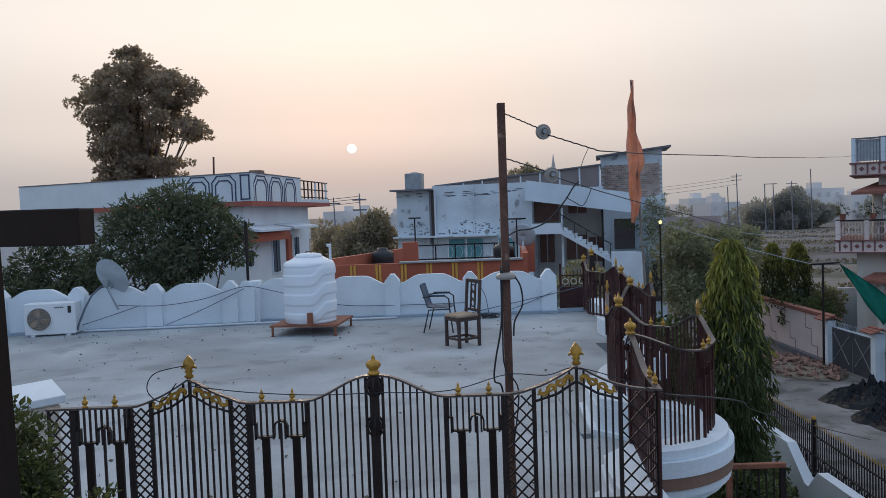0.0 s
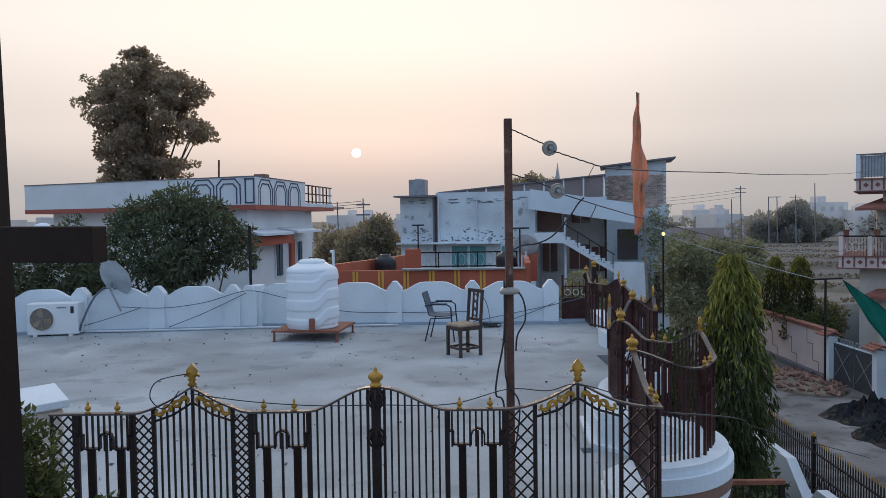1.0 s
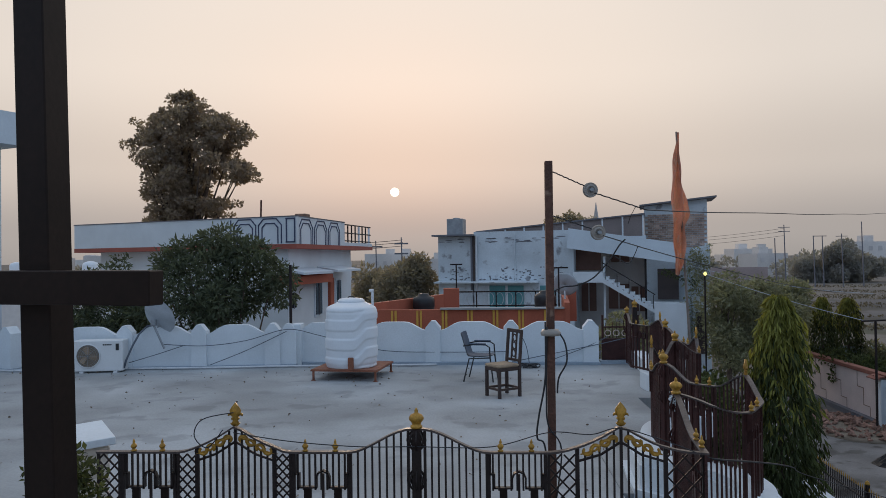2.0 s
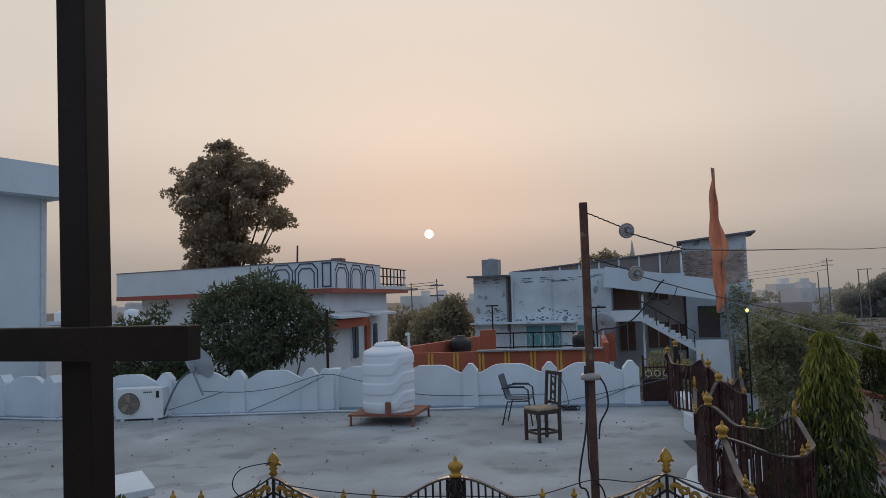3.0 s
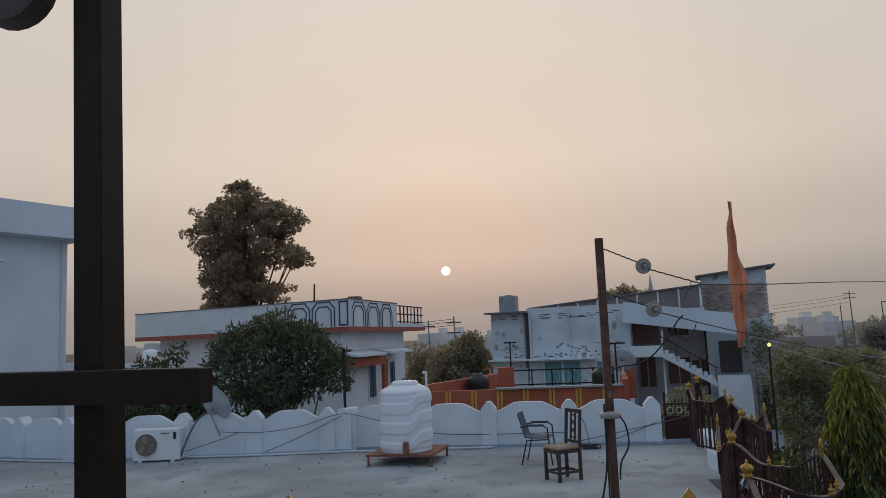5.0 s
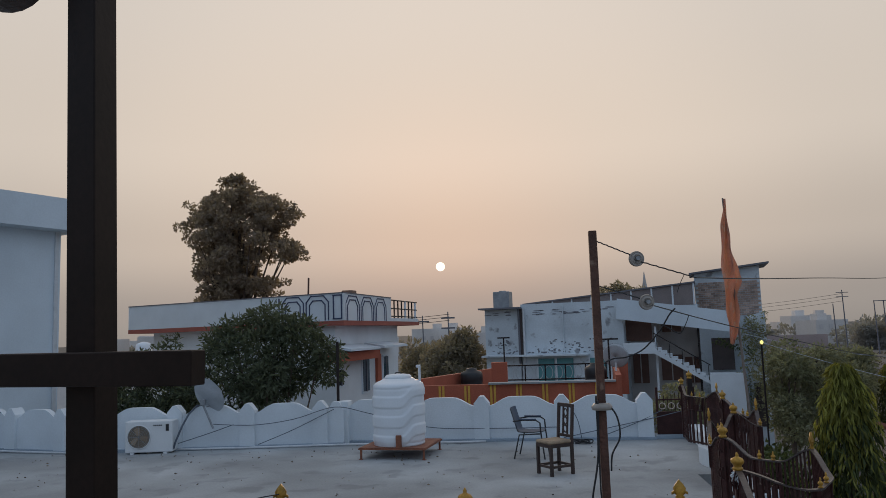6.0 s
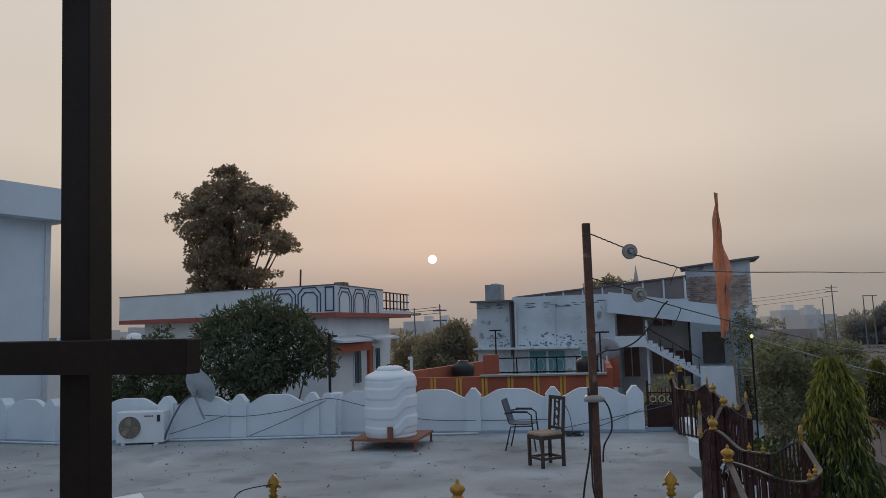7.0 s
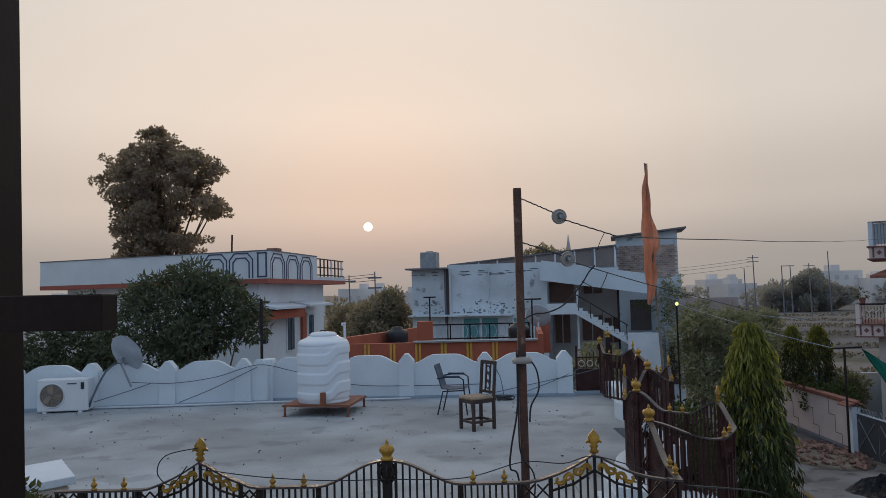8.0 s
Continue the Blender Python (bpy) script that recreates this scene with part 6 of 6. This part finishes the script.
cable("cable", "black cable slung loosely along the railing tops", [(-1.56, 4.48, 1.24), (-1.75, 4.47, 1.2), (-1.80, 4.47, 1.10), (-1.72, 4.47, 1.03), (-1.62, 4.46, 1.14)], 0.0034)
cable("cable", "black cable slung loosely along the railing tops", [(-1.56, 4.47, 1.12), (-1.2, 4.46, 1.07), (-0.8, 4.46, 1.04), (-0.45, 4.46, 1.04), (0.0, 4.5, 1.03), (0.36, 4.7, 1.07), (0.6, 4.6, 1.08), (0.75, 4.46, 1.15), (1.0, 4.46, 1.08), (1.3, 4.5, 0.96)], 0.0034)
cable("cable", "black cable running down from the railing to the lane", [(1.3, 4.5, 0.96), (2.4, 6.2, 0.45), (4.0, 9.5, -0.6), (7.1, 12.6, -2.0)], 0.006)
cable("cable", "black service cable looped beside the iron pole", [(0.35, 4.77, 1.75), (0.345, 4.76, 1.4), (0.30, 4.76, 1.15), (0.29, 4.76, 1.02), (0.34, 4.76, 0.95), (0.35, 4.76, 0.5), (0.36, 4.78, 0.05)], 0.006)
cable("cable", "black service cable looped beside the iron pole", [(0.42, 4.77, 1.70), (0.47, 4.76, 1.62), (0.48, 4.76, 1.50), (0.43, 4.76, 1.40), (0.42, 4.77, 1.3)], 0.0055)
cable("cable", "black service cable looped beside the iron pole", [(0.36, 4.76, 1.72), (0.35, 4.76, 1.3), (0.36, 4.76, 1.1), (0.44, 4.76, 0.95), (0.40, 4.77, 0.6)], 0.005)
cable("cable", "black cable curving up from the pole to the overhead wire", [(0.37, 4.83, 1.85), (0.41, 4.95, 1.92), (0.49, 5.0, 1.96), (0.58, 5.0, 1.97), (0.69, 5.0, 2.02), (0.80, 5.0, 2.14), (0.86, 5.0, 2.23), (0.90, 5.0, 2.27)], 0.005)
cable("cable", "thin black cable looping below the overhead wire", [(0.81, 5.0, 2.17), (0.86, 5.0, 2.14), (0.92, 5.0, 2.11), (0.96, 5.0, 2.17), (0.98, 5.0, 2.22)], 0.003)
cable("cable", "loose end of wire hanging from the overhead wire", [(0.93, 4.8, 2.47), (0.92, 4.9, 2.42), (0.91, 4.95, 2.37)], 0.0022)
cable("cable", "grey cable hanging along the white parapet", [(-6.4, 14.66, 0.50), (-5.6, 14.74, 0.46), (-4.8, 14.82, 0.55), (-4.0, 14.9, 0.76), (-3.4, 15.1, 0.62), (-2.8, 15.15, 0.45), (-2.0, 15.2, 0.28), (-0.8, 15.2, 0.25), (0.4, 15.15, 0.26)], 0.008, M_CABLEGREY)
cable("cable", "grey cable hanging along the white parapet", [(-7.05, 14.5, 0.16), (-6.5, 14.64, 0.32), (-6.0, 14.7, 0.48)], 0.008, M_CABLEGREY)
cable("cable", "grey cable hanging along the white parapet", [(-5.5, 14.74, 0.08), (-4.8, 14.82, 0.35), (-4.0, 14.9, 0.72)], 0.008, M_CABLEGREY)
cable("cable", "grey cable hanging along the white parapet", [(0.5, 15.1, 0.06), (1.2, 15.1, 0.2), (2.3, 15.1, 0.42), (3.2, 15.3, 0.6)], 0.008, M_CABLEGREY)
cable("cable", "grey cable hanging along the white parapet", [(1.3, 15.1, 0.1), (1.9, 15.1, 0.32), (2.4, 15.1, 0.55)], 0.008, M_CABLEGREY)
cable("cable", "grey cable hanging down the white parapet", [(0.62, 15.1, 0.7), (0.78, 15.05, 0.4), (0.84, 15.0, 0.05)], 0.008, M_CABLEGREY)
cable("cable_coil", "tangled black cable coil on the terrace floor", [(0.84 + 0.22 * math.cos(a * 1.3) * (0.6 + 0.4 * math.sin(a)), 14.75 + 0.16 * math.sin(a * 1.1), 0.02 + 0.02 * (a % 3)) for a in range(28)], 0.012)
cable("cable_coil", "tangled black cable coil on the terrace floor", [(-1.75 + 0.16 * math.cos(a * 1.3) * (0.6 + 0.4 * math.sin(a)), 5.15 + 0.14 * math.sin(a * 1.1), 0.02 + 0.015 * (a % 3)) for a in range(26)], 0.008)
cable("water_pipe", "white plastic pipe lying along the parapet foot", [(-12.5, 15.2, 0.03), (-9.4, 14.4, 0.03), (-8.2, 14.72, 0.03), (-7.0, 14.62, 0.03), (-5.4, 14.72, 0.03), (-3.9, 14.88, 0.03), (-2.9, 14.9, 0.03), (-1.0, 15.0, 0.03)], 0.022, M_PVC)

# ---- creeper on the far building, brick patch, aerials on the red terrace ----
creeper = thing("creeper", "green creeper climbing the corner of the white building", "plant", BW.matrix_basis @ pose(0, 0, 0))
P, N = lobes_cloud([((7.5 + 0.35 * math.sin(i * 2.1), -0.2, 2.2 + i * 0.34), (0.42 + 0.2 * math.cos(i), 0.25, 0.4)) for i in range(14)] + [((7.9 + 0.45 * math.sin(i * 1.7), -0.35, 5.0 + i * 0.26), (0.5 - 0.04 * i, 0.3, 0.32)) for i in range(9)], 38, 77, 0.2)
leaves("foliage", P, N, 0.16, M_LEAFLANE, creeper, 0.5, 0.3, 78)
P, N = lobes_cloud([((5.9 + i * 0.3, -0.9, 5.7 - 0.1 * i), (0.3, 0.2, 0.16)) for i in range(6)], 60, 79, 0.2)
leaves("foliage", P, N, 0.14, M_LEAFMID, creeper, 0.5, 0.5, 80)
bm = B()
rng = random.Random(31)
for r in range(16):
    for c in range(13):
        x = 5.05 + c * 0.262 + (0.13 if r % 2 else 0)
        if x < 8.2:
            box(bm, (x, 1.69, wz(2.62) + r * 0.122), (0.245, 0.06 + rng.uniform(0, 0.02), 0.10))
bw_brick = mat("exposed_grey_brick", (0.40, 0.30, 0.25), 0.9, 0.2, 2, 30, 0.3, by_island=0.35)
tagged(part("brickwork", bm, bw_brick, BW, "exposed grey-brown brickwork"), kind="stuff")
dish2 = thing("satellite_dish", "grey satellite dish on the neighbouring red terrace", "satellite dish", pose(2.15, 20.6, 0.6))
bm = B()
tube(bm, [(0, 0, 0), (0, 0, 0.62)], 0.025, 8)
part("mast", bm, M_PVC, dish2)
bm = B()
lathe(bm, [(0.34, 0.05), (0.30, 0.03), (0.15, 0.008), (0.02, 0.0), (0.02, -0.012), (0.16, -0.006), (0.31, 0.018), (0.35, 0.045)], seg=26)
part("reflector", bm, M_DISH, dish2, smooth=True, m=Matrix.Translation((0, 0, 0.78)) @ Vector((0.3, 0.85, 0.4)).to_track_quat("Z", "Y").to_matrix().to_4x4())
for x, y, z0, z1, w in ((-0.85, 22.2, 1.2, 1.95, 0.36), (1.95, 20.2, 0.8, 1.85, 0.5)):
    ae = thing("aerial_stand", "thin T-shaped iron stand on the red terrace wall", "stand", pose(x, y, 0))
    part("shaft", tube(B(), [(0, 0, z0 - 0.6), (0, 0, z1)], 0.022, 6), M_IRON, ae)
    part("cross_bar", box(B(), (0, 0, z1), (w, 0.05, 0.04)), M_IRON, ae)

# ---- lit lamp by the creeper, rag on the railing, dry leaves on the terrace ----
lamp = thing("street_lamp", "small lit street lamp on a thin pole", "street lamp", pose(9.17, 32.0, GZ))
part("shaft", tube(B(), [(0, 0, 0), (0, 0, 5.9)], 0.035, 6), M_IRON, lamp)
part("bulb", lathe(B(), [(0.02, -0.08), (0.07, -0.03), (0.07, 0.03), (0.02, 0.08)], seg=10), glow("yellow_lamp", (0.95, 0.85, 0.28), 1.6), lamp, "small glowing bulb", m=pose(0, -0.05, 5.85))
rag = B()
for i in range(3):
    rows = []
    for k in range(7):
        rows.append([rag.verts.new((0.09 * (j / 4 - 0.5) + 0.03 * i - 0.04 + 0.015 * math.sin(k * 2 + j), -0.06 - 0.012 * i + 0.02 * math.sin(j * 2.2 + k), 0.0 - k * 0.02 * (1 + 0.4 * i) + 0.01 * math.sin(j + i))) for j in range(5)])
    for u, v in zip(rows, rows[1:]):
        for j in range(4):
            rag.faces.new((u[j], u[j + 1], v[j + 1], v[j]))
solid("rag", rag, M_WHITE, "white rag tied round a railing post", "cloth", m=pose(1.36, 5.63, 1.13) @ Matrix.Scale(0.55, 4))
rng = np.random.default_rng(17)
n = 420
P = np.stack([rng.uniform(-9.5, 2.0, n), rng.uniform(5.2, 14.9, n), np.full(n, 0.012)], 1)
P[:60, 1] = rng.uniform(13.2, 14.5, 60)
N = np.stack([rng.normal(0, 1, n), rng.normal(0, 1, n), np.full(n, 0.15)], 1)
litter = thing("leaf_litter", "scattered dry leaves and grit on the terrace", "litter", kind="stuff")
leaves("dry_leaves", P, N, 0.042, M_EARTH, litter, 0.6, 0, 18, spread=0.05)

# ---- dry grass over the open field ----
rng = np.random.default_rng(23)
n = 15000
gy = 48 + 110 * rng.uniform(0, 1, n) ** 1.2
gx = gy * rng.uniform(0.30, 0.68, n)
clump = np.array([noise.noise(Vector((x * 0.06, y * 0.09, 3.0))) for x, y in zip(gx, gy)])
keep = clump > -0.05
P = np.stack([gx, gy, np.full(n, GZ + 0.05)], 1)[keep]
N = np.stack([rng.normal(0, 0.5, n), rng.normal(0, 0.5, n), np.ones(n)], 1)[keep]
grass = thing("dry_grass", "patches of dry grass over the open field", "grass", kind="stuff")
leaves("blades", P, N, 0.24, M_DRYGRASS, grass, 0.9, 0, 24, spread=0.4)

wire((9.17, 32, 1.35), (14.3, 28.6, -0.45), 0.1, 0.012, "service_wire", "pale service wire slung across the lane", mt=M_DISH)
wire((9.0, 34, 1.7), (16.5, 33, 0.4), 0.25, 0.012, "service_wire", "pale service wire slung across the lane", mt=M_DISH)
